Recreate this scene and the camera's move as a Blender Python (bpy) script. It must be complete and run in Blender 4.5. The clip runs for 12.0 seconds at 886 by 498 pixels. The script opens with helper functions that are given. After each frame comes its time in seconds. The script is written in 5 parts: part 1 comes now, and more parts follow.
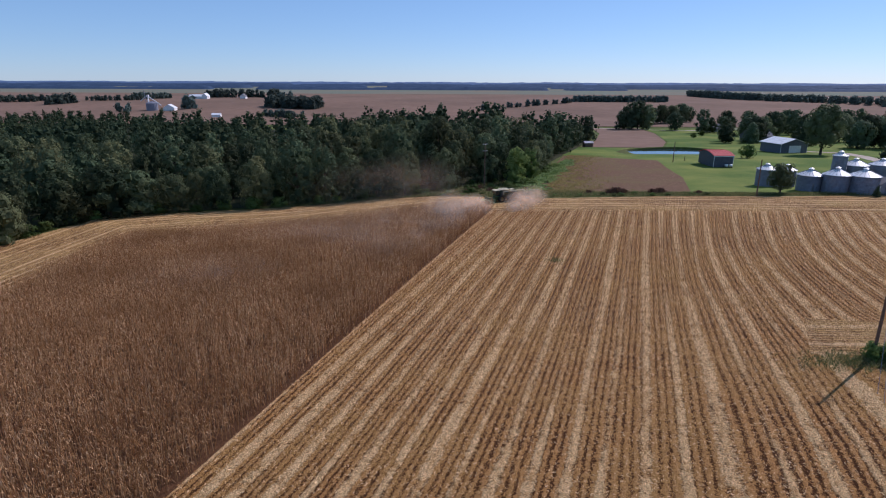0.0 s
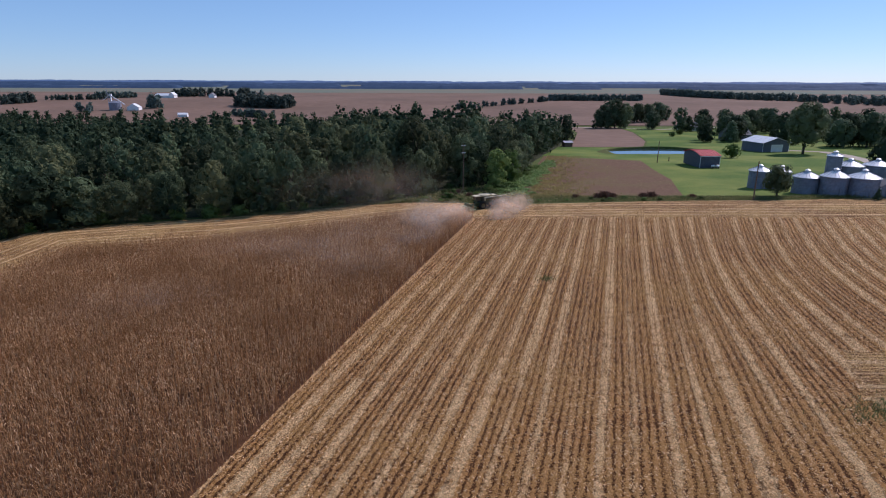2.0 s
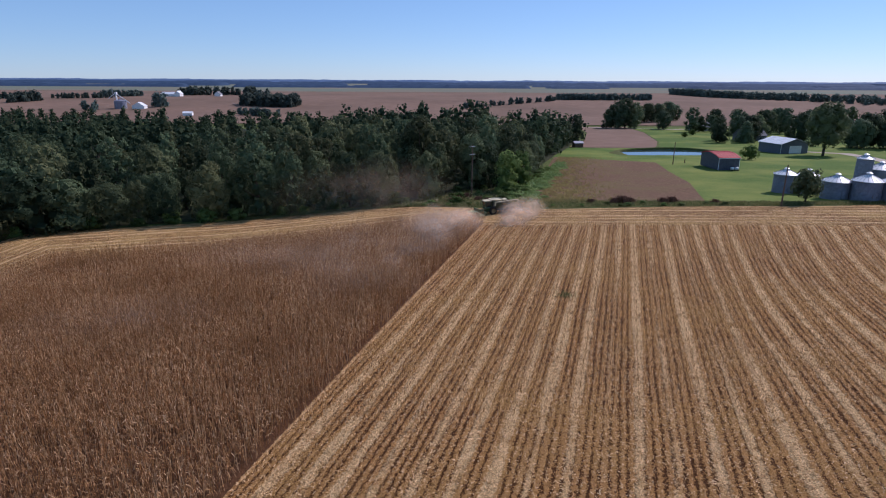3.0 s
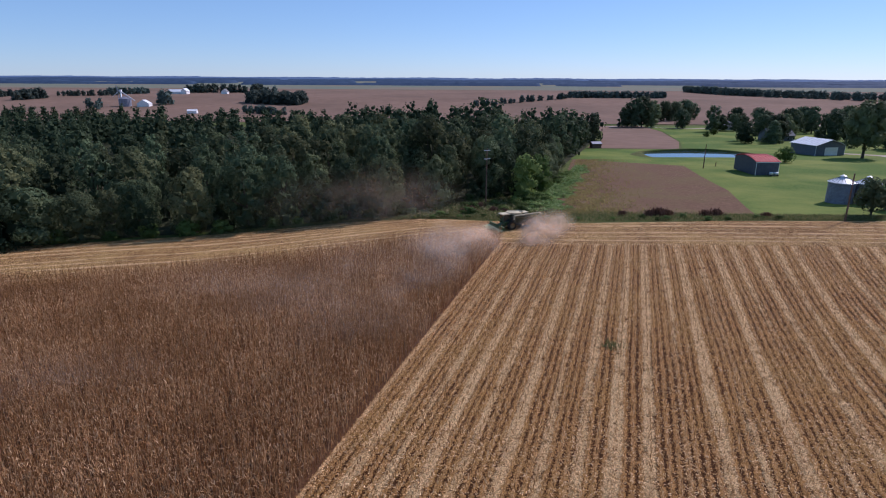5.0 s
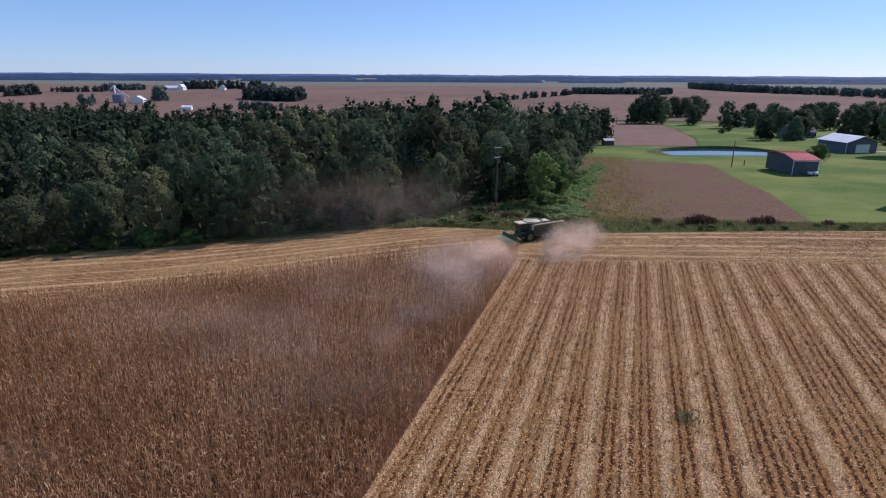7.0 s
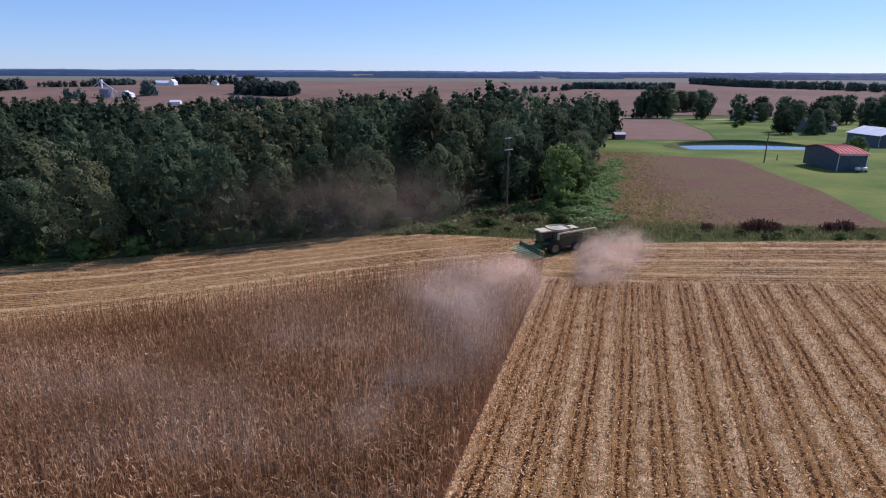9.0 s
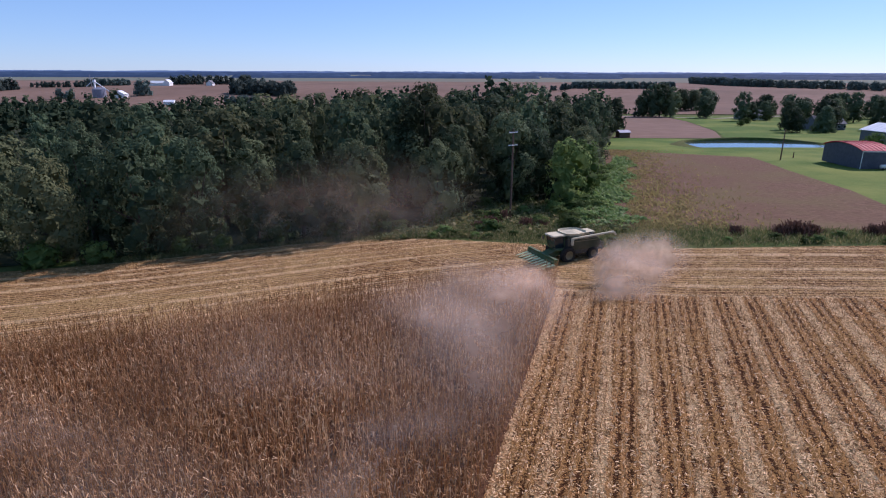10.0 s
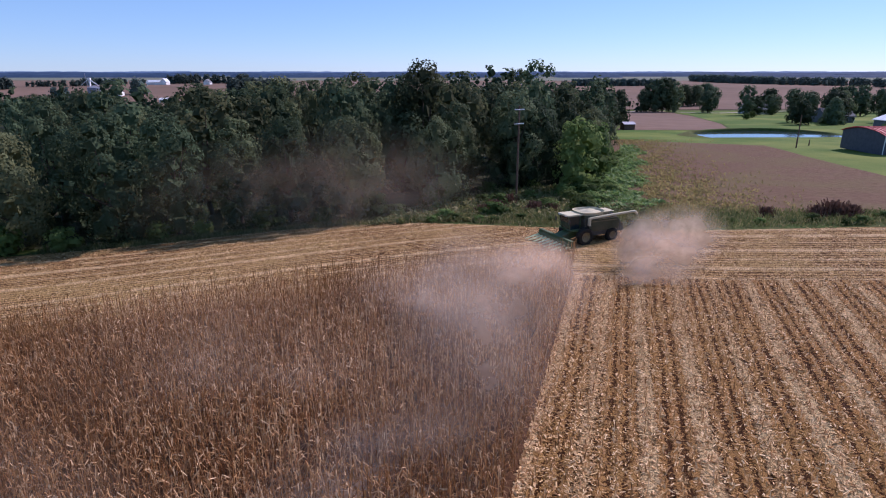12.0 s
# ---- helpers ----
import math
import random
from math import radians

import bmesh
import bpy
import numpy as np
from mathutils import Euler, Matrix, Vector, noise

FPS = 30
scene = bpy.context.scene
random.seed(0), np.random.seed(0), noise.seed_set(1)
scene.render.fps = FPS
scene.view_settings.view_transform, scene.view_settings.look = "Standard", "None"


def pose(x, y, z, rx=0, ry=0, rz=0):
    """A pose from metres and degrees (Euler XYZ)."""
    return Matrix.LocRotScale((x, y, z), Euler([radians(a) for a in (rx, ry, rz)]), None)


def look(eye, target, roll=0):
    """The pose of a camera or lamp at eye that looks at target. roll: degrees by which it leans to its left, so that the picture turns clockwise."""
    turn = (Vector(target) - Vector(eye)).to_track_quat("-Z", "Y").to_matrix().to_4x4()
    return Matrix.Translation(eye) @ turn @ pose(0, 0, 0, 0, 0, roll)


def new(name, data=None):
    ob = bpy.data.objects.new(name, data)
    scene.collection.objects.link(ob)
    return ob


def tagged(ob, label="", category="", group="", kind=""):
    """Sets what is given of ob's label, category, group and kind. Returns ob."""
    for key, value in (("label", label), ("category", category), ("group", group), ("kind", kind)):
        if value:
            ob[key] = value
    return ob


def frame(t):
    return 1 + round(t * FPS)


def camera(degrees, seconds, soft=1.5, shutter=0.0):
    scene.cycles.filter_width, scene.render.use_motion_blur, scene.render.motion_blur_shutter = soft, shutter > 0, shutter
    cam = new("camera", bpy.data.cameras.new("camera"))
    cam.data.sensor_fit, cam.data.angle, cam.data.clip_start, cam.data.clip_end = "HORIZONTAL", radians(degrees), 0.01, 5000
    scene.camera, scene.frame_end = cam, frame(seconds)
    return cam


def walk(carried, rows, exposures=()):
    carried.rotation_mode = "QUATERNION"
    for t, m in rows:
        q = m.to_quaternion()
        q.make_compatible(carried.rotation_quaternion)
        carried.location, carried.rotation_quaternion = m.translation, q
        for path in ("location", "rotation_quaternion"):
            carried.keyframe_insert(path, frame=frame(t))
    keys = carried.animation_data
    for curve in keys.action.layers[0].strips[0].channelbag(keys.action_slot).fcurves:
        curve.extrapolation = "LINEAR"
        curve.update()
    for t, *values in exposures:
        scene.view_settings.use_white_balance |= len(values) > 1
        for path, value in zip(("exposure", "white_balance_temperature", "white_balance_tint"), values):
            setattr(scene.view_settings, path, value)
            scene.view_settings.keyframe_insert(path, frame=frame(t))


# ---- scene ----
cam = camera(75.3, 12.0, soft=1.1)
PATH = [
    (0, (2.187, 5.734, 32.864), (2.116, 8.171, 32.151), 0.2),
    (0.5, (2.207, 8.616, 32.716), (2.140, 11.053, 32.003), 0.2),
    (1, (2.028, 11.920, 32.537), (2.068, 14.359, 31.825), 0.1),
    (1.5, (1.875, 15.706, 32.363), (1.944, 18.143, 31.650), 0.2),
    (2, (1.755, 19.757, 32.186), (1.788, 22.195, 31.469), 0.2),
    (2.5, (1.601, 24.077, 32.010), (1.624, 26.513, 31.290), 0.3),
    (3, (1.433, 28.558, 31.789), (1.440, 30.994, 31.069), 0.3),
    (3.2, (1.497, 30.471, 31.730), (1.494, 32.907, 31.007), 0.3),
    (4.8, (0.775, 45.422, 31.313), (0.749, 47.856, 30.588), 0.3),
    (5, (0.848, 47.421, 31.253), (0.818, 49.853, 30.524), 0.3),
    (5.5, (0.608, 52.264, 30.820), (0.577, 54.696, 30.089), 0.3),
    (6, (0.371, 57.139, 30.276), (0.334, 59.569, 29.539), 0.3),
    (6.5, (0.146, 62.112, 29.591), (0.112, 64.543, 28.852), 0.3),
    (7, (-0.165, 67.160, 28.769), (-0.199, 69.590, 28.029), 0.3),
    (7.2, (-0.161, 69.151, 28.406), (-0.201, 71.581, 27.667), 0.4),
    (8.8, (-1.157, 86.472, 25.250), (-1.180, 88.899, 24.502), 0.3),
    (9, (-1.206, 88.627, 24.902), (-1.228, 91.053, 24.150), 0.3),
    (9.5, (-1.283, 93.988, 23.755), (-1.297, 96.413, 23.004), 0.2),
    (10, (-1.256, 98.706, 22.630), (-1.271, 101.133, 21.882), 0.2),
    (10.5, (-1.294, 102.215, 21.633), (-1.309, 104.642, 20.886), 0.2),
    (11, (-1.358, 104.516, 20.546), (-1.369, 106.944, 19.802), 0.1),
    (11.5, (-1.448, 105.598, 19.397), (-1.457, 108.026, 18.651), 0.1),
    (12, (-1.468, 105.747, 18.212), (-1.481, 108.175, 17.466), -0.0),
]
walk(cam, [(t, look(eye, target, roll)) for t, eye, target, roll in PATH], [(0, 0.0, 5580, 24), (3, 0.02, 5560, 25), (7, 0.07, 5490, 28), (12, 0.21, 5460, 32)])

# ---- light ----
SUN_AZ, SUN_EL = math.atan2(0.77, 0.64), radians(40)
sky_world = bpy.data.worlds.new("sky")
scene.world = sky_world
sky_world.use_nodes = True
wn = sky_world.node_tree
sky = wn.nodes.new("ShaderNodeTexSky")
sky.sky_type, sky.sun_disc = "NISHITA", False
sky.sun_elevation, sky.sun_rotation = SUN_EL, SUN_AZ
sky.altitude, sky.air_density, sky.dust_density, sky.ozone_density = 300, 0.8, 0.1, 4.0
haze = wn.nodes.new("ShaderNodeMix")
haze.data_type = "RGBA"
haze.inputs[0].default_value, haze.inputs[7].default_value = 0.28, (3.9, 7.1, 9.0, 1)
wn.links.new(sky.outputs[0], haze.inputs[6])
wn.links.new(haze.outputs[2], wn.nodes["Background"].inputs[0])
wn.nodes["Background"].inputs[1].default_value = 0.088
sun_data = bpy.data.lights.new("sun", "SUN")
sun_data.energy, sun_data.angle, sun_data.color = 4.5, radians(0.5), (1.0, 0.872, 0.745)
sun_at = Vector((math.sin(SUN_AZ) * math.cos(SUN_EL), math.cos(SUN_AZ) * math.cos(SUN_EL), math.sin(SUN_EL)))
sun = new("sun", sun_data)
sun.matrix_world = look(sun_at * 200, (0, 0, 0))


# ---- materials ----
def shader(name):
    m = bpy.data.materials.new(name)
    m.use_nodes = True
    nt = m.node_tree
    return m, nt, nt.nodes["Principled BSDF"]


def noise_fac(nt, scale, detail=4, vec=None, lo=0.35, hi=0.65, rough=0.6):
    n = nt.nodes.new("ShaderNodeTexNoise")
    n.inputs["Scale"].default_value, n.inputs["Detail"].default_value = scale, detail
    n.inputs["Roughness"].default_value = rough
    if vec is None:
        vec = nt.nodes.new("ShaderNodeNewGeometry").outputs["Position"]
    nt.links.new(vec, n.inputs["Vector"])
    r = nt.nodes.new("ShaderNodeMapRange")
    r.inputs[1].default_value, r.inputs[2].default_value = lo, hi
    nt.links.new(n.outputs["Fac"], r.inputs[0])
    return r.outputs[0]


def blend(nt, fac, a, b, how="MIX"):
    m = nt.nodes.new("ShaderNodeMix")
    m.data_type, m.blend_type = "RGBA", how
    for sock, v in ((m.inputs[0], fac), (m.inputs[6], a), (m.inputs[7], b)):
        if hasattr(v, "is_linked"):
            nt.links.new(v, sock)
        elif isinstance(v, (int, float)):
            sock.default_value = v
        else:
            sock.default_value = (*v, 1)
    return m.outputs[2]


def calc(nt, op, a, b=0.0):
    m = nt.nodes.new("ShaderNodeMath")
    m.operation = op
    for k, v in ((0, a), (1, b)):
        if hasattr(v, "is_linked"):
            nt.links.new(v, m.inputs[k])
        else:
            m.inputs[k].default_value = v
    return m.outputs[0]


def bumped(nt, bsdf, fac, strength, depth):
    b = nt.nodes.new("ShaderNodeBump")
    b.inputs["Strength"].default_value, b.inputs["Distance"].default_value = strength, depth
    nt.links.new(fac, b.inputs["Height"])
    nt.links.new(b.outputs[0], bsdf.inputs["Normal"])


def surface(name, c1, c2, scale, rough=0.85, bump=0.3, depth=0.02, metal=0.0, c3=None, scale3=None, amount3=0.5, detail=5):
    """Two tones in a fine grain, a third in large patches."""
    m, nt, b = shader(name)
    fac = noise_fac(nt, scale, detail)
    col = blend(nt, fac, c1, c2)
    if c3:
        f3 = noise_fac(nt, scale3, 4, lo=0.42, hi=0.68)
        col = blend(nt, calc(nt, "MULTIPLY", f3, amount3), col, c3)
    nt.links.new(col, b.inputs["Base Color"])
    b.inputs["Roughness"].default_value, b.inputs["Metallic"].default_value = rough, metal
    if rough > 0.85:
        b.inputs["Specular IOR Level"].default_value = 0.06
    if bump:
        bumped(nt, b, fac, bump, depth)
    return m


def foliage(name, dark, light, warm, through_light=0.25, patch=0.12):
    """Leaves: tone by leaf, by tree and in patches, with some light passing through."""
    m, nt, b = shader(name)
    geo = nt.nodes.new("ShaderNodeNewGeometry")
    info = nt.nodes.new("ShaderNodeObjectInfo")
    col = blend(nt, geo.outputs["Random Per Island"], dark, light)
    col = blend(nt, noise_fac(nt, patch, 3), col, [0.5 * (a + b2) for a, b2 in zip(dark, light)])
    col = blend(nt, calc(nt, "MULTIPLY", calc(nt, "POWER", info.outputs["Random"], 1.6), 0.75), col, warm)
    hsv = nt.nodes.new("ShaderNodeHueSaturation")
    nt.links.new(calc(nt, "ADD", calc(nt, "MULTIPLY", calc(nt, "FRACT", calc(nt, "MULTIPLY", info.outputs["Random"], 7.3)), 1.15), 0.52), hsv.inputs["Value"])
    nt.links.new(col, hsv.inputs["Color"])
    col = blend(nt, calc(nt, "MULTIPLY", noise_fac(nt, 0.045, 2, lo=0.48, hi=0.60), 0.4), hsv.outputs[0], [0.48 * c for c in dark])
    col = blend(nt, calc(nt, "MULTIPLY", noise_fac(nt, 0.06, 2, lo=0.56, hi=0.66), 0.4), col, warm)
    nt.links.new(col, b.inputs["Base Color"])
    b.inputs["Roughness"].default_value = 0.8
    b.inputs["Specular IOR Level"].default_value = 0.08
    tr = nt.nodes.new("ShaderNodeBsdfTranslucent")
    nt.links.new(col, tr.inputs["Color"])
    mx = nt.nodes.new("ShaderNodeMixShader")
    mx.inputs[0].default_value = through_light
    nt.links.new(b.outputs[0], mx.inputs[1])
    nt.links.new(tr.outputs[0], mx.inputs[2])
    nt.links.new(mx.outputs[0], nt.nodes["Material Output"].inputs["Surface"])
    return m


def island_mix(name, tones, rough=0.8, through_light=0.0, patch=None, patch_col=None):
    """Loose pieces, each of its own tone."""
    m, nt, b = shader(name)
    geo = nt.nodes.new("ShaderNodeNewGeometry")
    ramp = nt.nodes.new("ShaderNodeValToRGB")
    els = ramp.color_ramp.elements
    while len(els) < len(tones):
        els.new(0.5)
    for k, c in enumerate(tones):
        els[k].position, els[k].color = k / (len(tones) - 1), (*c, 1)
    nt.links.new(geo.outputs["Random Per Island"], ramp.inputs[0])
    col = ramp.outputs[0]
    if patch:
        col = blend(nt, calc(nt, "MULTIPLY", noise_fac(nt, patch, 3, lo=0.4, hi=0.65), 0.6), col, patch_col)
    nt.links.new(col, b.inputs["Base Color"])
    b.inputs["Roughness"].default_value = rough
    b.inputs["Specular IOR Level"].default_value = 0.3
    if through_light:
        tr = nt.nodes.new("ShaderNodeBsdfTranslucent")
        nt.links.new(col, tr.inputs["Color"])
        mx = nt.nodes.new("ShaderNodeMixShader")
        mx.inputs[0].default_value = through_light
        nt.links.new(b.outputs[0], mx.inputs[1])
        nt.links.new(tr.outputs[0], mx.inputs[2])
        nt.links.new(mx.outputs[0], nt.nodes["Material Output"].inputs["Surface"])
    return m


PLAN = 1.27
PASS, BAND = 4.77, 16.7
ROW = PASS / 8


def stubble_material(name, soil, straw, pale, contrast, cut, banding=1.0):
    """Harvested maize ground: dark broken furrows between rows, bare soil with the stub rows' shadow put into its
    colour, and uneven pale chaff bands; u runs across the rows, v along them.
    """
    m, nt, b = shader(name)
    uv = nt.nodes.new("ShaderNodeUVMap")
    uv.uv_map = "rows"

    def along(su, sv):
        v = nt.nodes.new("ShaderNodeMapping")
        v.inputs["Scale"].default_value = (su, sv, 1)
        nt.links.new(uv.outputs[0], v.inputs[0])
        return v.outputs[0]

    def ramp(v, lo, hi):
        r = nt.nodes.new("ShaderNodeMapRange")
        r.interpolation_type = "SMOOTHSTEP"
        r.inputs[1].default_value, r.inputs[2].default_value = lo, hi
        nt.links.new(v, r.inputs[0])
        return r.outputs[0]

    def centred(v, k):
        return calc(nt, "MULTIPLY", calc(nt, "SUBTRACT", v, 0.5), k)
    sep = nt.nodes.new("ShaderNodeSeparateXYZ")
    nt.links.new(uv.outputs[0], sep.inputs[0])
    u0 = calc(nt, "ADD", sep.outputs["X"], centred(noise_fac(nt, 1.0, 3, along(0.5, 0.10), 0.0, 1.0), 0.5))
    u = calc(nt, "ADD", u0, centred(noise_fac(nt, 2.6, 4, lo=0.0, hi=1.0), 0.66))
    rows_ = calc(nt, "COSINE", calc(nt, "MULTIPLY", calc(nt, "SUBTRACT", u, BAND), 2 * math.pi / ROW))
    rows_ = calc(nt, "MULTIPLY", calc(nt, "ADD", rows_, 1.0), 0.5)
    wave = calc(nt, "COSINE", calc(nt, "MULTIPLY", calc(nt, "SUBTRACT", u, BAND), 2 * math.pi / PASS))
    wave = calc(nt, "ADD", wave, centred(noise_fac(nt, 1.0, 2, along(0.55, 0.03), 0.0, 1.0), 0.7))
    odd = calc(nt, "SUBTRACT", calc(nt, "MULTIPLY", wave, -1.0), centred(noise_fac(nt, 1.0, 2, along(0.4, 0.02), 0.2, 0.8), 0.8))
    ch = calc(nt, "ADD", ramp(wave, 0.70, 1.04), calc(nt, "MULTIPLY", ramp(odd, 0.80, 1.10), 0.8))
    ch = calc(nt, "MULTIPLY", ch, calc(nt, "MULTIPLY", noise_fac(nt, 0.5, 5, lo=0.22, hi=0.55), banding))
    clump = noise_fac(nt, 2.4, 8, lo=0.32, hi=0.68, rough=0.8)
    fine = noise_fac(nt, 4.6, 5, lo=0.42, hi=0.58, rough=0.85)
    speck = noise_fac(nt, 7.0, 4, lo=0.40, hi=0.60, rough=0.7)
    broken = noise_fac(nt, 1.0, 4, along(2.2, 1.1), 0.28, 0.62)
    big = noise_fac(nt, 0.07, 3, lo=0.38, hi=0.66)
    f = calc(nt, "MULTIPLY", rows_, contrast)
    f = calc(nt, "ADD", f, calc(nt, "MULTIPLY", broken, 0.42))
    f = calc(nt, "ADD", f, calc(nt, "MULTIPLY", clump, 0.28))
    f = calc(nt, "ADD", f, calc(nt, "MULTIPLY", fine, 0.36))
    f = calc(nt, "ADD", f, calc(nt, "MULTIPLY", speck, 0.60))
    f = calc(nt, "ADD", f, calc(nt, "MULTIPLY", calc(nt, "SUBTRACT", big, 0.5), 0.34))
    col = blend(nt, ramp(f, cut, cut + 0.37), soil, blend(nt, big, straw, [0.9 * straw[0], 0.98 * straw[1], 0.95 * straw[2]]))
    chs = ramp(calc(nt, "ADD", ch, calc(nt, "MULTIPLY", clump, 0.45)), 0.38, 1.02)
    col = blend(nt, calc(nt, "MULTIPLY", chs, 0.97), col, blend(nt, speck, [0.56 * c for c in pale], pale))
    nt.links.new(col, b.inputs["Base Color"])
    b.inputs["Roughness"].default_value = 0.9
    b.inputs["Specular IOR Level"].default_value = 0.06
    bumped(nt, b, calc(nt, "ADD", f, ch), 1.0, 0.22)
    return m


M_STUBBLE = stubble_material("stubble", (0.088, 0.036, 0.013), (0.52, 0.268, 0.092), (0.99, 0.70, 0.36), 0.80, 0.91)
M_HEADLAND = stubble_material("headland", (0.11, 0.050, 0.019), (0.62, 0.370, 0.15), (0.95, 0.67, 0.36), 0.46, 0.86, 0.85)
M_RESIDUE = island_mix("residue", [(0.23, 0.108, 0.038), (0.46, 0.250, 0.092), (0.73, 0.465, 0.205), (0.96, 0.70, 0.40)], 0.75, 0.2)
M_CORN = island_mix("dry_maize", [(0.170, 0.074, 0.026), (0.325, 0.160, 0.058), (0.53, 0.305, 0.125), (0.92, 0.66, 0.39)], 0.7, 0.3, 0.06, (0.25, 0.118, 0.038))
M_CORNSOIL = surface("maize_soil", (0.065, 0.032, 0.016), (0.12, 0.06, 0.03), 3.0, 0.95, 0.5, 0.1)
M_GRASS = surface("rough_grass", (0.04, 0.07, 0.015), (0.09, 0.115, 0.03), 1.6, 0.95, 0.5, 0.1, c3=(0.14, 0.12, 0.05), scale3=0.08, amount3=0.6)
M_LAWN = surface("lawn", (0.060, 0.104, 0.018), (0.092, 0.144, 0.030), 1.2, 0.95, 0.3, 0.03, c3=(0.205, 0.220, 0.055), scale3=0.025, amount3=0.85)
M_SOY = surface("soybean_field", (0.108, 0.061, 0.036), (0.160, 0.098, 0.060), 1.1, 0.95, 0.3, 0.1, c3=(0.135, 0.104, 0.045), scale3=0.06, amount3=0.8, detail=8)
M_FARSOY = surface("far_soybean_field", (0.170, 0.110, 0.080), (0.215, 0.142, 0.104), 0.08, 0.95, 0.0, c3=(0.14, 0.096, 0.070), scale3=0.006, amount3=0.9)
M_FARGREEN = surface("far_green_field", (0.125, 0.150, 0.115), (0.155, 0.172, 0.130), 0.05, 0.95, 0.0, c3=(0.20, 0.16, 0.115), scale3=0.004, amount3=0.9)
# aerial haze over the farthest woods and hills is put into these blue tones
M_HAZYWOOD = surface("haze_blue_canopy", (0.030, 0.054, 0.100), (0.042, 0.070, 0.122), 0.03, 0.9, 0.0, c3=(0.034, 0.060, 0.110), scale3=0.004)
M_HAZYHILLS = surface("haze_blue_hills", (0.075, 0.120, 0.215), (0.088, 0.136, 0.235), 0.004, 0.95, 0.0)
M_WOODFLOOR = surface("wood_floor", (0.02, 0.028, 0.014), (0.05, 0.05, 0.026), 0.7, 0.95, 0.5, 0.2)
M_LEAF = foliage("leaves", (0.058, 0.088, 0.047), (0.076, 0.111, 0.059), (0.130, 0.130, 0.060), 0.42)
# copse leaves: paler and bluer than the near ones, distance haze in the colour
M_HAZYLEAF = foliage("haze_tinted_leaves", (0.075, 0.108, 0.098), (0.095, 0.132, 0.118), (0.115, 0.14, 0.11), 0.45)
M_LEAF_BRIGHT = foliage("bright_leaves", (0.075, 0.125, 0.034), (0.112, 0.17, 0.048), (0.13, 0.165, 0.05), 0.45)
M_YARDLEAF = foliage("yard_leaves", (0.066, 0.096, 0.056), (0.086, 0.122, 0.068), (0.120, 0.138, 0.068), 0.42)
M_BARK = surface("bark", (0.05, 0.04, 0.03), (0.11, 0.09, 0.07), 6.0, 0.95, 0.6, 0.03)
M_WEED = island_mix("weeds", [(0.085, 0.105, 0.036), (0.125, 0.145, 0.048), (0.175, 0.175, 0.066), (0.32, 0.27, 0.13)], 0.85, 0.42)
M_VINE = island_mix("vine_leaves", [(0.13, 0.21, 0.06), (0.19, 0.28, 0.085), (0.25, 0.35, 0.11), (0.29, 0.34, 0.12)], 0.7, 0.45, 0.15, (0.14, 0.24, 0.065))
M_DRYSHRUB = island_mix("dry_shrub", [(0.07, 0.036, 0.026), (0.13, 0.07, 0.048), (0.19, 0.11, 0.075)], 0.9, 0.2)
M_SOYLEAF = island_mix("soy_stems", [(0.20, 0.135, 0.085), (0.25, 0.175, 0.115), (0.30, 0.215, 0.14), (0.26, 0.20, 0.10)], 0.9, 0.6)
M_OLIVE = island_mix("olive_weeds", [(0.22, 0.20, 0.075), (0.26, 0.225, 0.085), (0.31, 0.25, 0.10), (0.24, 0.165, 0.085)], 0.9, 0.6)
M_STEEL = surface("galvanised_steel", (0.19, 0.20, 0.25), (0.26, 0.27, 0.32), 1.5, 0.6, 0.1, 0.01, 0.4, c3=(0.16, 0.165, 0.21), scale3=0.4, amount3=0.5)
M_WHITEROOF = surface("white_metal_roof", (0.66, 0.68, 0.70), (0.76, 0.77, 0.78), 2.0, 0.4, 0.05, 0.01, c3=(0.55, 0.55, 0.55), scale3=0.3)
M_REDROOF = surface("red_metal_roof", (0.40, 0.012, 0.016), (0.48, 0.022, 0.026), 1.5, 0.75, 0.1, 0.01, c3=(0.32, 0.03, 0.03), scale3=0.25)
M_REDRIB = surface("faded_red_rib", (0.44, 0.05, 0.05), (0.52, 0.08, 0.078), 2.0, 0.7, 0.0)
M_DARKWALL = surface("dark_sheet_wall", (0.055, 0.06, 0.085), (0.085, 0.09, 0.115), 1.2, 0.6, 0.1, 0.01)
M_GREYWALL = surface("grey_sheet_wall", (0.085, 0.095, 0.125), (0.115, 0.125, 0.155), 1.0, 0.6, 0.1, 0.01)
M_WHITE = surface("white_paint", (0.72, 0.72, 0.70), (0.80, 0.80, 0.78), 1.5, 0.6, 0.05, 0.01, c3=(0.62, 0.60, 0.56), scale3=0.4)
M_SHINGLE = surface("grey_shingle", (0.14, 0.14, 0.15), (0.22, 0.22, 0.23), 2.5, 0.9, 0.2, 0.02)
M_POLE = surface("weathered_pole", (0.12, 0.075, 0.055), (0.20, 0.13, 0.095), 4.0, 0.9, 0.4, 0.01)
M_GRAVEL = surface("gravel", (0.34, 0.29, 0.24), (0.46, 0.40, 0.33), 1.0, 0.95, 0.3, 0.05, c3=(0.26, 0.22, 0.16), scale3=0.1)
M_GREEN = surface("green_paint", (0.040, 0.085, 0.022), (0.065, 0.115, 0.034), 1.5, 0.7, 0.05, 0.01, c3=(0.16, 0.13, 0.08), scale3=0.7, amount3=0.8)
M_DUSTYGREEN = surface("dusty_green_panel", (0.062, 0.064, 0.036), (0.095, 0.092, 0.055), 1.2, 0.9, 0.05, 0.01, c3=(0.13, 0.11, 0.07), scale3=0.5, amount3=0.8)
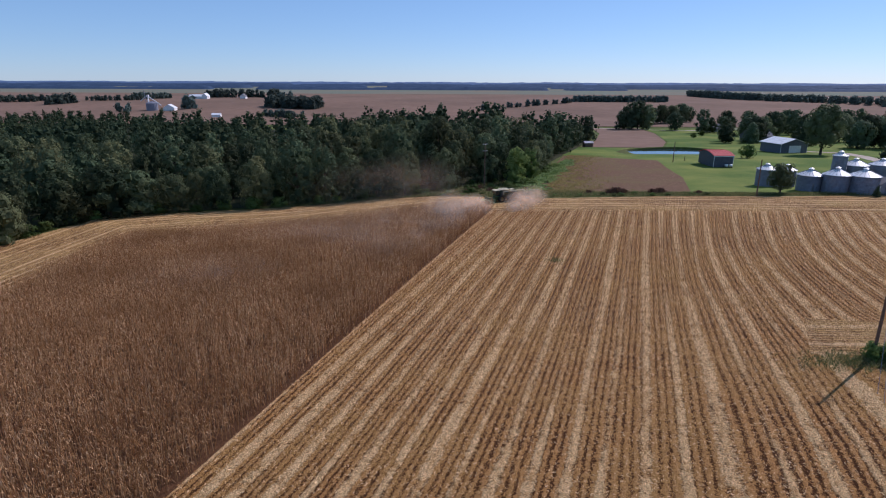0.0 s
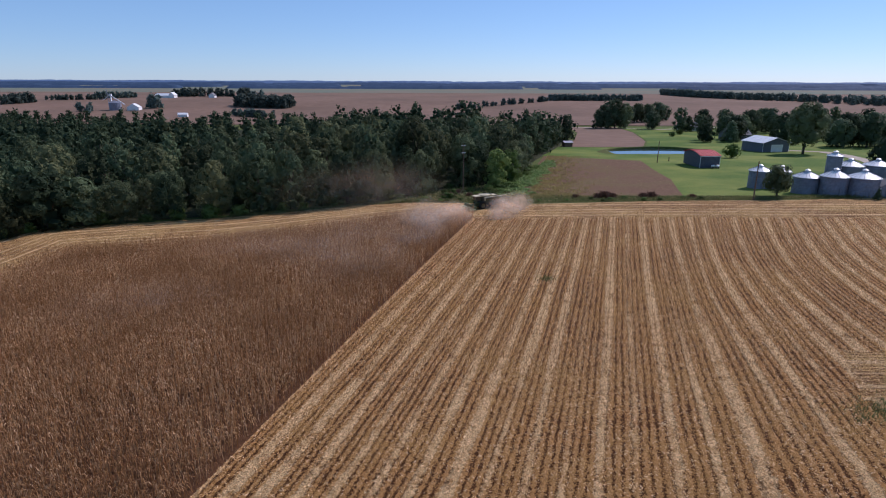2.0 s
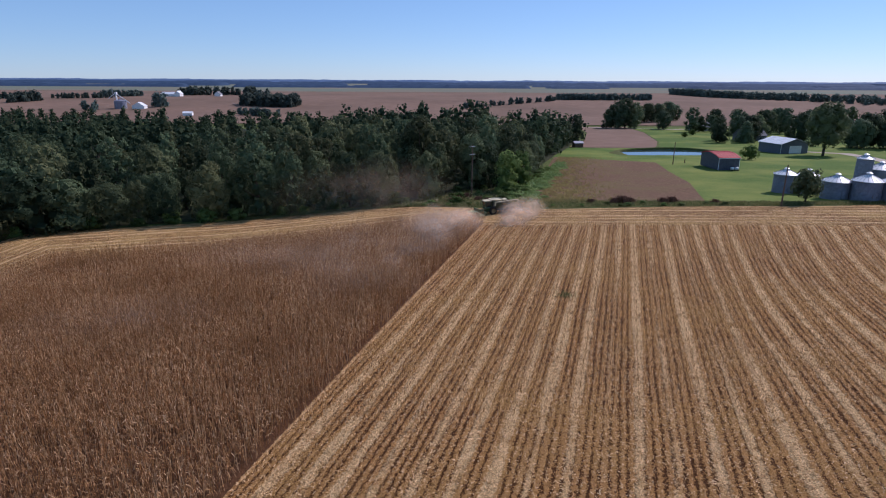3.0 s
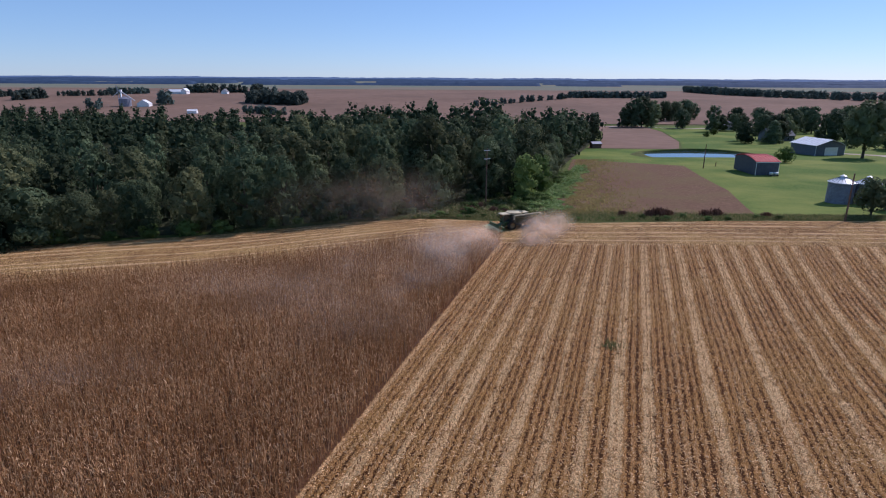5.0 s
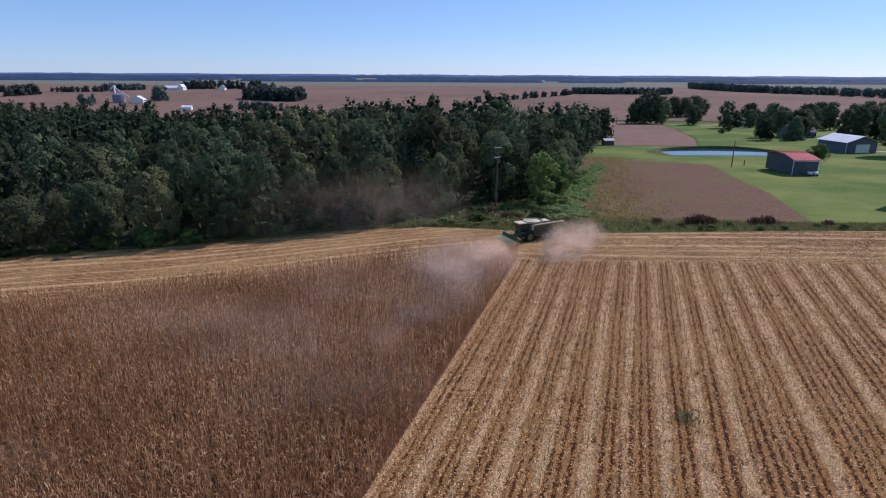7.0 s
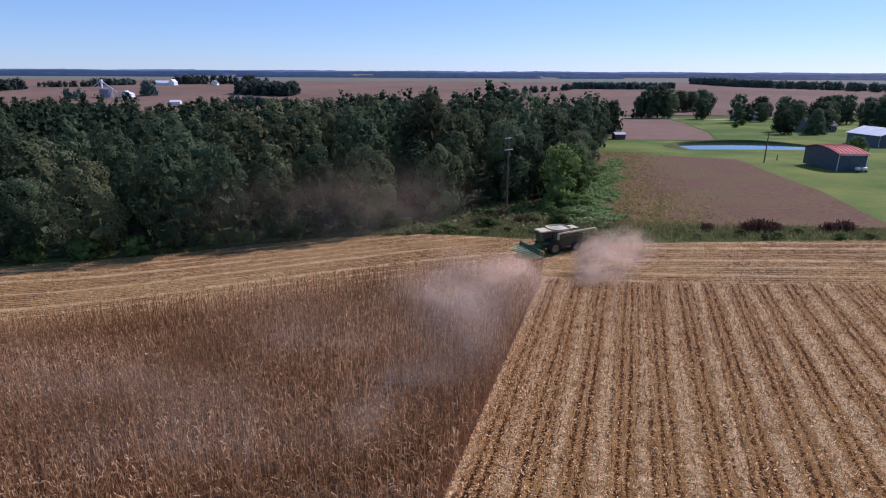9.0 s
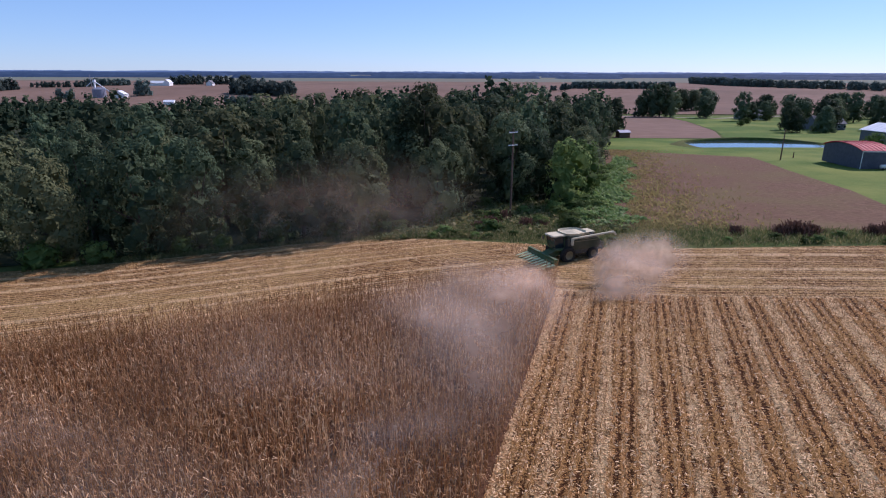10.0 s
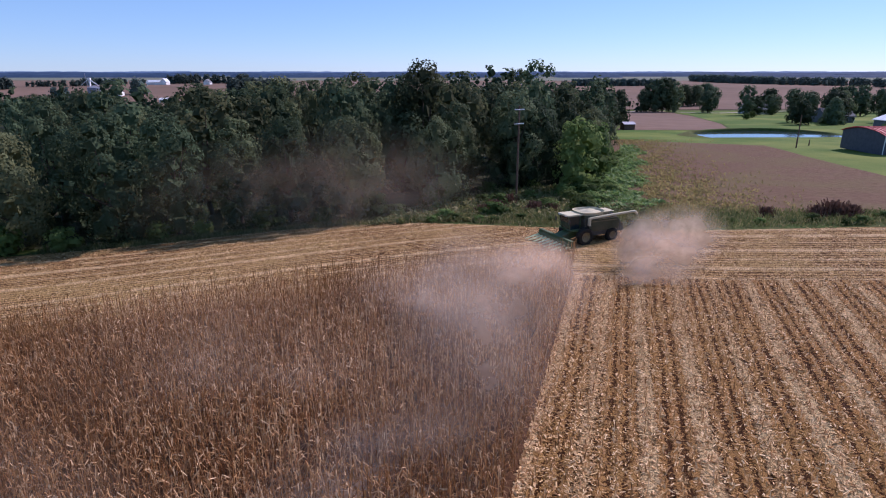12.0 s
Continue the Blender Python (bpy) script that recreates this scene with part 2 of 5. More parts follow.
M_SNOUT = surface("pale_green_snout", (0.66, 0.74, 0.40), (0.76, 0.82, 0.50), 2.0, 0.95, 0.05, 0.01)
M_TANK = surface("pale_tank_panel", (0.52, 0.46, 0.31), (0.64, 0.57, 0.40), 1.0, 0.9, 0.05, 0.01, c3=(0.42, 0.35, 0.22), scale3=0.6)
M_TYRE = surface("rubber", (0.018, 0.017, 0.016), (0.05, 0.043, 0.036), 3.0, 0.9, 0.3, 0.02)
M_YELLOW = surface("dusty_rim", (0.16, 0.125, 0.06), (0.24, 0.19, 0.09), 3.0, 0.7, 0.05, 0.01, c3=(0.14, 0.11, 0.08), scale3=1.0)
M_DARK = surface("dark_machinery", (0.035, 0.034, 0.03), (0.085, 0.078, 0.066), 3.0, 0.6, 0.1, 0.01)
M_GLASS, _nt, _b = shader("cab_glass")
_b.inputs["Base Color"].default_value = (0.02, 0.03, 0.03, 1)
_b.inputs["Roughness"].default_value, _b.inputs["IOR"].default_value = 0.05, 1.5
M_WATER, _nt, _b = shader("pond_water")
_b.inputs["Base Color"].default_value = (0.035, 0.055, 0.06, 1)
_b.inputs["Roughness"].default_value, _b.inputs["IOR"].default_value = 0.03, 1.33
bumped(_nt, _b, noise_fac(_nt, 2.0, 3), 0.08, 0.02)
def dust_material(name, strength):
    """Floating dust: thicker in its middle, gone at its rim, with drifting gaps."""
    m, nt, b = shader(name)
    tp, mx, df, tl, m2 = (nt.nodes.new(k) for k in ("ShaderNodeBsdfTransparent", "ShaderNodeMixShader", "ShaderNodeBsdfDiffuse", "ShaderNodeBsdfTranslucent", "ShaderNodeMixShader"))
    df.inputs[0].default_value = tl.inputs[0].default_value = (0.88, 0.68, 0.51, 1)
    nt.links.new(df.outputs[0], m2.inputs[1]), nt.links.new(tl.outputs[0], m2.inputs[2])
    uv = nt.nodes.new("ShaderNodeUVMap")
    uv.uv_map = "rows"
    ln = nt.nodes.new("ShaderNodeVectorMath")
    ln.operation = "LENGTH"
    nt.links.new(uv.outputs[0], ln.inputs[0])
    soft = calc(nt, "MAXIMUM", calc(nt, "SUBTRACT", 1.0, ln.outputs["Value"]), 0.0)
    soft = calc(nt, "MULTIPLY", calc(nt, "POWER", soft, 1.1), noise_fac(nt, 0.30, 5, lo=0.2, hi=0.85))
    nt.links.new(calc(nt, "MULTIPLY", soft, strength), mx.inputs[0])
    nt.links.new(tp.outputs[0], mx.inputs[1]), nt.links.new(m2.outputs[0], mx.inputs[2])
    nt.links.new(mx.outputs[0], nt.nodes["Material Output"].inputs["Surface"])
    return m


M_DUST, M_VEIL = dust_material("airborne_dust", 1.8), dust_material("thin_dust", 0.27)


# ---- mesh helpers ----
def mesh_np(name, verts, faces, material, uv=None, smooth=False):
    verts, faces = np.asarray(verts, np.float32), np.asarray(faces, np.int32)
    me = bpy.data.meshes.new(name)
    k = faces.shape[1]
    me.vertices.add(len(verts)), me.loops.add(faces.size), me.polygons.add(len(faces))
    me.vertices.foreach_set("co", verts.ravel())
    me.loops.foreach_set("vertex_index", faces.ravel())
    me.polygons.foreach_set("loop_start", np.arange(0, faces.size, k, dtype=np.int32))
    me.polygons.foreach_set("loop_total", np.full(len(faces), k, np.int32))
    me.polygons.foreach_set("use_smooth", np.full(len(faces), smooth))
    if uv is not None:
        lay = me.uv_layers.new(name="rows")
        lay.data.foreach_set("uv", np.asarray(uv, np.float32)[faces.ravel()].ravel())
    me.update(calc_edges=True)
    me.materials.append(material)
    return me


def quad_mesh(name, q, material, normals=None):
    """A mesh of loose four-cornered pieces from an array (n, 4, 3); normals round the shading of each piece over its clump."""
    me = mesh_np(name, q.reshape(-1, 3), np.arange(len(q) * 4).reshape(-1, 4), material, None, normals is not None)
    if normals is not None:
        lay = me.attributes.new("custom_normal", "FLOAT_VECTOR", "POINT")
        lay.data.foreach_set("vector", np.repeat(normals, 4, 0).astype(np.float32).ravel())
    return me


def bm_mesh(name, bm, material, smooth=False):
    me = bpy.data.meshes.new(name)
    if smooth:
        for f in bm.faces:
            f.smooth = True
    bm.to_mesh(me)
    bm.free()
    me.materials.append(material)
    return me


def part(name, bm, material, parent, label="", smooth=False):
    me = bm_mesh(name, bm, material, smooth) if isinstance(bm, bmesh.types.BMesh) else bm
    ob = new(name, me)
    ob.parent = parent
    return tagged(ob, label)


def thing(name, m, label, category, group=""):
    ob = new(name)
    ob.empty_display_size = 0.2
    ob.matrix_basis = m
    return tagged(ob, label, category, group)


def box(x0, x1, y0, y1, z0, z1, bevel=0.0):
    bm = bmesh.new()
    bmesh.ops.create_cube(bm, size=1)
    bmesh.ops.scale(bm, vec=(x1 - x0, y1 - y0, z1 - z0), verts=bm.verts)
    bmesh.ops.translate(bm, vec=((x0 + x1) / 2, (y0 + y1) / 2, (z0 + z1) / 2), verts=bm.verts)
    if bevel:
        bmesh.ops.bevel(bm, geom=bm.edges[:], offset=bevel, segments=2, affect="EDGES", profile=0.5)
    return bm


def tube(p, q, r0, r1=None, n=12):
    p, q = Vector(p), Vector(q)
    bm = bmesh.new()
    bmesh.ops.create_cone(bm, cap_ends=True, segments=n, radius1=r0, radius2=r0 if r1 is None else r1, depth=(q - p).length)
    bmesh.ops.transform(bm, matrix=Matrix.Translation((p + q) / 2) @ (q - p).to_track_quat("Z", "Y").to_matrix().to_4x4(), verts=bm.verts)
    return bm


def joined(*bms):
    out = bmesh.new()
    for b in bms:
        me = bpy.data.meshes.new("tmp")
        b.to_mesh(me)
        b.free()
        out.from_mesh(me)
        bpy.data.meshes.remove(me)
    return out


def solid(pts, faces):
    bm = bmesh.new()
    vs = [bm.verts.new(p) for p in pts]
    for f in faces:
        bm.faces.new([vs[k] for k in f])
    bmesh.ops.recalc_face_normals(bm, faces=bm.faces)
    return bm


def prism(poly, y0, y1, bevel=0.0):
    """A solid with the outline poly in (x, z), from y0 to y1."""
    n = len(poly)
    pts = [(x, y0, z) for x, z in poly] + [(x, y1, z) for x, z in poly]
    bm = solid(pts, [list(range(n)), list(range(2 * n - 1, n - 1, -1))] + [(k, (k + 1) % n, n + (k + 1) % n, n + k) for k in range(n)])
    if bevel:
        bmesh.ops.bevel(bm, geom=bm.edges[:], offset=bevel, segments=2, affect="EDGES", profile=0.5)
    return bm


# ---- the lie of the land ----
ACROSS = [(-120, -5), (-60, -4.2), (-38, -3.5), (-20, -2.1), (-10, -1.2), (0, -.6), (10, -.4), (20, 0), (35, .5), (50, 1.0), (90, 1.5), (200, 2.0)]
AHEAD = [(0, 0), (132, 0), (140, -.4), (150, -1.2), (180, -2.3), (217, -3), (245, -4), (272, -5), (300, -6), (435, -10), (510, -12), (650, -12), (850, -3), (1400, 0), (3700, 12)]
AX, AZ = np.array(ACROSS).T
BY, BZ = np.array(AHEAD).T


def height(x, y):
    x, y = np.asarray(x, float), np.asarray(y, float)
    w = np.clip((300 - y) / 150, 0, 1)
    w = w * w * (3 - 2 * w)
    zx = sum(np.interp(x + d, AX, AZ) for d in (-6, -3, 0, 3, 6)) / 5
    zy = sum(np.interp(y + d, BY, BZ) for d in (-5, 0, 5)) / 3
    return zx * w + zy


def on(x, y, turn=0, up=0.0):
    return pose(x, y, float(height(x, y)) + up, 0, 0, turn)


def curve(points, n):
    p = np.array(points, float)
    s = np.linspace(0, len(p) - 1, n)
    return np.stack([np.interp(s, np.arange(len(p)), p[:, k]) for k in (0, 1)], 1)


def sheet(name, a, b, na, nb, up, material, label, uv=None, kind="structure", category="ground"):
    """Ground between two lines a and b in the plan, laid on the land."""
    A, B = curve(a, na), curve(b, na)
    t = np.linspace(0, 1, nb)[None, :, None]
    P = A[:, None] * (1 - t) + B[:, None] * t
    xy = P.reshape(-1, 2)
    z = height(xy[:, 0], xy[:, 1]) + up
    k = np.arange(na * nb).reshape(na, nb)
    F = np.stack([k[:-1, :-1], k[1:, :-1], k[1:, 1:], k[:-1, 1:]], -1).reshape(-1, 4)
    V = np.column_stack([xy, z])
    e1, e2 = V[F[0, 1]] - V[F[0, 0]], V[F[0, 2]] - V[F[0, 0]]
    if np.cross(e1, e2)[2] < 0:
        F = F[:, ::-1]
    uvs = uv(P).reshape(-1, 2) if uv else None
    ob = new(name, mesh_np(name, V, F, material, uvs, True))
    return tagged(ob, label, category, kind=kind)


def grid_lines(*spans):
    out = []
    for a, b, s in spans:
        out += list(np.arange(a, b, s))
    return np.array(out + [spans[-1][1]])


gx = grid_lines((-3200, -800, 150), (-800, -160, 20), (-160, 260, 5), (260, 800, 20), (800, 3200, 150))
gy = grid_lines((-300, 0, 20), (0, 330, 5), (330, 1000, 12), (1000, 3750, 100))
GX, GY = np.meshgrid(gx, gy, indexing="ij")
k_ = np.arange(GX.size).reshape(GX.shape)
GF = np.stack([k_[:-1, :-1], k_[1:, :-1], k_[1:, 1:], k_[:-1, 1:]], -1).reshape(-1, 4)
ground = new("ground", mesh_np("ground", np.column_stack([GX.ravel(), GY.ravel(), height(GX, GY).ravel() - 0.06]), GF, M_GRASS, None, True))
tagged(ground, "rough grassy farmland rolling away to the horizon", "ground", kind="structure")

# field lines
SLOPE = 0.31
EDGE = -30.0


def edge_x(y):
    return EDGE + SLOPE * np.asarray(y, float)


ROW_END = [(8.6, 124.6), (20, 122.4), (35, 121), (55, 118.8), (75, 117.6), (160, 113)]
OUTER = [(8.6, 140.4), (20, 136.6), (35, 136), (55, 135), (75, 134.4), (160, 140)]
cosr = 1 / math.hypot(1, SLOPE)


def row_u(x, y):
    """Place across the rows: straight along the maize, bowing in the east and swinging round the utility pole."""
    u = (x - SLOPE * y) * cosr
    d2 = (np.maximum(y, 42.0) - 88.0) ** 2
    bow = np.interp(u, [0, 5, 7.5, 12, 17, 22, 32], [0, 0.0006, 0.001, 0.0027, 0.0034, 0.0048, 0.006]) * d2 / (1 + d2 / 1600)
    w2 = np.clip((u - 21) / 5, 0, 1)
    return u - bow - 0.06 * np.clip(67 - y, 0, 8) ** 2 * w2 * np.clip((y - 26) / 16, 0, 1)


def uv_main(P):
    return np.stack([row_u(P[..., 0], P[..., 1]), P[..., 1]], -1)


def uv_band(P):
    w = np.linalg.norm(P - P[:, :1], axis=-1)
    s = np.cumsum(np.linalg.norm(np.diff(P[:, 0], axis=0, prepend=P[:1, 0]), axis=-1))[:, None] + 0 * w
    return np.stack([w, s], -1)


sheet("field_stubble", [(float(edge_x(-20)) + 30 * k, -20) for k in range(7)], [(float(edge_x(124.6)), 124.6), (20, 122.4), (35, 121), (55, 118.8), (75, 117.6), (115, 116), (160, 113)],
      90, 110, 0.02, M_STUBBLE, "harvested maize stubble in straight rows with pale chaff bands", uv_main, category="field")
sheet("field_cross_rows", [(36.0, 56.3), (40, 56.0), (62, 55)], [(40.3, 65), (44, 64.2), (62, 60.5)], 30, 12, 0.026, M_HEADLAND, "short patch of stubble rows running across beside the pole", uv_band, category="field")
sheet("headland", ROW_END, OUTER, 120, 14, 0.025, M_HEADLAND, "harvested headland strip with rows along the field edge", uv_band, category="field")
sheet("headland_west", [(8.6, 127), (-12, 122.8), (-25, 120.2), (-44, 115.8), (-62.5, 113.5), (-64.5, 80), (-65, -20)], [(8.6, 140.4), (-8, 146.5), (-22, 147), (-45, 141.5), (-80, 133), (-87, 104), (-102, -20)], 130, 18, 0.025,
      M_HEADLAND, "golden harvested strip curving round the standing maize", uv_band, category="field")
sheet("maize_soil", [(-65, -20), (-64.5, 60), (-62.5, 113.5)], [(float(edge_x(-20)), -20), (float(edge_x(53)), 53), (float(edge_x(127)), 127)], 60, 30, 0.02, M_CORNSOIL, "dark soil under the standing maize", category="field")
sheet("soybean_field", [(20, 147), (28, 177), (37, 215), (45, 247)], [(57, 141.5), (66.7, 173), (71, 200), (76, 224)], 60, 30, 0.05, M_SOY, "ripe brown soybean field beside the wood", category="field")
sheet("lawn", [(56.2, 141), (65.6, 173), (70, 200), (75, 223), (44, 247.5), (62, 299), (104, 297), (120, 340), (142, 427), (152, 495)],
      [(300, 135), (300, 170), (300, 190), (300, 215), (300, 240), (320, 270), (330, 300), (340, 345), (350, 427), (360, 495)], 110, 60, 0.04, M_LAWN, "mown green farmyard lawn", category="lawn")
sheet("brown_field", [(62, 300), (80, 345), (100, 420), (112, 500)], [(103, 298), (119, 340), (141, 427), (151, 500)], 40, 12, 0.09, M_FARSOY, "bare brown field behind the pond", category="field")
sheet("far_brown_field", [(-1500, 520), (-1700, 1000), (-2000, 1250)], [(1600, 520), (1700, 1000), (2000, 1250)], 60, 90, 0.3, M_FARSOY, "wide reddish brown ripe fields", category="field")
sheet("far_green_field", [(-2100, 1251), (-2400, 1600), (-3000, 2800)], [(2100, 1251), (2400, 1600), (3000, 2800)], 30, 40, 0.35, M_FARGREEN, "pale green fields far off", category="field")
sheet("road", [(95, 503), (175, 462), (240, 500), (330, 520)], [(95, 508), (175, 467), (240, 506), (330, 527)], 60, 3, 0.16, M_GRAVEL, "pale country road", category="road")
sheet("gravel_drive", [(160, 279), (170, 268), (166, 250), (155, 222), (124, 164)], [(163, 283), (177, 270), (171, 248), (160, 221), (129, 164)], 60, 4, 0.1, M_GRAVEL, "curving gravel farm drive", category="drive")
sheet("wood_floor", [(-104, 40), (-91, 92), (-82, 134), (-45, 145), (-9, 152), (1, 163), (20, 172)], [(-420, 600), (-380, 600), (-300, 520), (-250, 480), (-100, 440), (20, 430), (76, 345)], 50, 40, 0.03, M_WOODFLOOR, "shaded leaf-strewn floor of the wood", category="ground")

# ---- trees ----
def unit(v):
    return v / np.maximum(np.linalg.norm(v, axis=-1, keepdims=True), 1e-6)


def crown_pieces(rng, top, radius, base, lobes, leaves, size, shape):
    """A crown of overlapping lobes, each of several leafy clumps; leaves are loose four-cornered pieces on the outer shells.
    Gives the pieces, their rounded normals, and the lobes' middles and radii."""
    t = (np.arange(lobes) + rng.uniform(0.1, 0.9, lobes)) / lobes
    if shape == "cone":
        env = radius * (1.03 - t) ** 0.65
    elif shape == "tall":
        env = radius * np.sqrt(np.clip(1 - (1.60 * t - 0.66) ** 2, 0.06, 1))
    else:
        env = radius * np.sqrt(np.clip(1 - (1.70 * t - 0.74) ** 2, 0.06, 1))
    rl = radius * rng.uniform(0.34, 0.54, lobes) * np.where(t > 0.78, 0.78, 1.0) * (14 / lobes) ** 0.25
    a = np.arange(lobes) * 2.4 + rng.normal(0, 0.5, lobes)
    rr = np.maximum(env - rl * 0.8, 0) * rng.uniform(0.7, 1.12, lobes)
    z = np.clip(base + (top - base) * t, base + rl * 0.6, top - rl * 0.75)
    c = np.column_stack([rr * np.cos(a), rr * np.sin(a), z])
    axis = np.column_stack([np.zeros((4, 2)), base + (top - base) * np.array([0.22, 0.42, 0.6, 0.78])])
    c, rl = np.concatenate([c, axis]), np.concatenate([rl, radius * np.array([0.6, 0.62, 0.5, 0.36])])
    mid = np.array([0, 0, base + (top - base) * 0.40])
    squash = np.array([1, 1, 0.75])
    subs = 9
    k = np.repeat(np.arange(len(c)), subs)
    sd = unit(rng.normal(size=(len(k), 3)) + unit((c[k] - mid) * squash) * 0.8)
    sc, sr = c[k] + sd * rl[k, None] * 0.55, rl[k] * rng.uniform(0.42, 0.62, len(k))
    n = leaves * 4
    j = rng.choice(len(k), n, p=sr ** 2 / np.sum(sr ** 2))
    d = unit(rng.normal(size=(n, 3)) + sd[j] * 1.0)
    p = sc[j] + d * sr[j, None] * (rng.uniform(0.84, 1.06, (n, 1)) + (rng.uniform(0, 1, (n, 1)) > 0.96) * 0.2)
    deep = np.zeros(n, bool)
    for i in range(len(c)):
        deep |= (k[j] != i) & (np.linalg.norm(p - c[i], axis=1) < rl[i] * 0.86)
    keep = np.where(~deep & (p[:, 2] > 0.05))[0][:leaves]
    p, d, kk = p[keep], d[keep], k[j][keep]
    n = len(p)
    rounded = unit(d * 0.55 + unit(p - c[kk]) * 0.45 + unit((p - mid) * squash) * 0.45)
    g = unit(rounded + rng.normal(size=(n, 3)) * 0.30)
    u = unit(np.cross(g, rng.normal(size=(n, 3))))
    v = np.cross(g, u)
    s = size * rng.uniform(0.5, 1.3, (n, 1))
    u, v = u * s * 0.55, v * s * 0.45
    q = np.stack([p - u, p - v + g * s * 0.08, p + u, p + v + g * s * 0.08], 1)
    q = np.where((np.cross(q[:, 1] - q[:, 0], q[:, 2] - q[:, 0]) * g).sum(1)[:, None, None] < 0, q[:, ::-1], q)
    return q, unit(rounded + g * 0.5), c, rl


def core_mesh(c, rl, k):
    """Leaf-coloured filler added inside each lobe to block light and see-through, as rough many-sided lumps, with their
    normals.
    """
    bv = np.array([(x, y, z) for z in (-1, 1) for y in (-1, 1) for x in (-1, 1)]) * 0.6
    bf = np.array([(0, 2, 3, 1), (4, 5, 7, 6), (0, 1, 5, 4), (2, 6, 7, 3), (0, 4, 6, 2), (1, 3, 7, 5)])
    out, nrm = [], []
    for i, (p, r) in enumerate(zip(c, rl)):
        t = np.array(Euler((i * 1.3, i * 2.1, i * 0.7)).to_matrix())
        f = (bv @ t.T * r * k)[bf]
        out.append(p + f)
        nrm.append(unit(f.mean(1)))
    return np.concatenate(out), np.concatenate(nrm)


def leafy(rng, top, radius, base, lobes, leaves, size, shape, core=0.48):
    q, nq, c, rl = crown_pieces(rng, top, radius, base, lobes, leaves, size, shape)
    b, nb = core_mesh(c, rl, core)
    return np.concatenate([q, b]), np.concatenate([nq, nb]), c, rl


def limb_mesh(rng, top, radius, base, c, rp):
    bms = [tube((0, 0, -0.3), (0.1, 0, base + (top - base) * 0.55), top * 0.024 + 0.06, top * 0.008 + 0.02, 8)]
    for k in rng.choice(len(c), min(6, len(c)), replace=False):
        z0 = base * 0.7 + rng.uniform(0, 0.3) * (top - base)
        bms.append(tube((0.05, 0, z0), tuple(c[k]), top * 0.009 + 0.02, 0.03, 5))
    return joined(*bms)


def tree_kind(seed, top, radius, base, lobes, leaves, size, shape, leaf_mat, core=0.48):
    rng = np.random.default_rng(seed)
    q, nq, c, rl = leafy(rng, top, radius, base, lobes, leaves, size, shape, core)
    return quad_mesh("crown", q, leaf_mat, nq), bm_mesh("trunk", limb_mesh(rng, top, radius, base, c, rl), M_BARK)


def plant_tree(kind, x, y, scale=1.0, turn=0.0, label="", group="", wide=1.0, name="tree"):
    ob = thing(name, on(x, y, turn) @ Matrix.Diagonal((scale * wide, scale * wide, scale, 1)), label, "tree", group)
    part("crown", kind[0], None, ob)
    part("trunk", kind[1], None, ob)
    return ob


NEAR = [tree_kind(11 + k, t, r, b, p, n, s, sh, M_LEAF) for k, (t, r, b, p, n, s, sh) in enumerate([
    (13, 5.0, 0.3, 16, 5200, 0.31, "round"), (15.5, 4.4, 0.3, 18, 5200, 0.31, "tall"), (11.0, 5.4, 0.2, 16, 5200, 0.31, "round"), (14, 4.8, 0.3, 18, 5200, 0.31, "tall"), (12, 4.8, 0.2, 16, 5200, 0.31, "round")])]
MID = [tree_kind(31 + k, t, r, b, p, n, s, sh, M_LEAF) for k, (t, r, b, p, n, s, sh) in enumerate([
    (14, 5.2, 2.0, 16, 1200, 0.56, "round"), (16, 4.6, 2.0, 18, 1200, 0.56, "tall"), (12.5, 5.6, 1.5, 16, 1200, 0.56, "round"), (17, 4.3, 2.5, 18, 1200, 0.56, "tall"), (15, 4.6, 1.5, 15, 1200, 0.56, "round")])]
EDGE_TREES = [tree_kind(41 + k, t, r, b, p, n, s, sh, M_LEAF, 0.6) for k, (t, r, b, p, n, s, sh) in enumerate([
    (11, 5.2, 0.0, 18, 2400, 0.44, "round"), (13.5, 4.6, 0.0, 20, 2400, 0.44, "tall"), (9, 5.2, 0.0, 18, 2400, 0.42, "round")])]
YARD = [tree_kind(51 + k, t, r, b, p, n, s, sh, M_YARDLEAF, 0.66) for k, (t, r, b, p, n, s, sh) in enumerate([
    (13, 6.0, 0.9, 20, 1500, 0.66, "round"), (17, 5.6, 1.2, 22, 1500, 0.66, "tall"), (12, 5.5, 0.1, 18, 1500, 0.64, "cone"), (20, 7.6, 4.4, 30, 4200, 0.66, "round"), (6.9, 3.2, 1.5, 12, 1400, 0.36, "round")])]
BRIGHT = [tree_kind(71 + k, t, r, b, p, n, s, sh, M_LEAF_BRIGHT, 0.62) for k, (t, r, b, p, n, s, sh) in enumerate([
    (5.3, 3.1, 0.9, 12, 1100, 0.36, "round"), (3, 2.2, 0.0, 8, 480, 0.36, "round"), (9, 3.6, 0.2, 14, 1500, 0.38, "tall")])]

rng = np.random.default_rng(5)
FRONT = [(-104, 10), (-96, 60), (-88.5, 100), (-85.5, 124), (-78, 134.6), (-60, 140.5), (-43, 145), (-24, 150), (-8, 152), (0, 158), (4, 167), (17, 171)]
RIGHT_SIDE = [(17, 171), (26.5, 190), (38, 238), (50, 272), (66, 318), (80, 352)]
fx, fy = np.array(FRONT).T
rx_, ry_ = np.array(RIGHT_SIDE).T


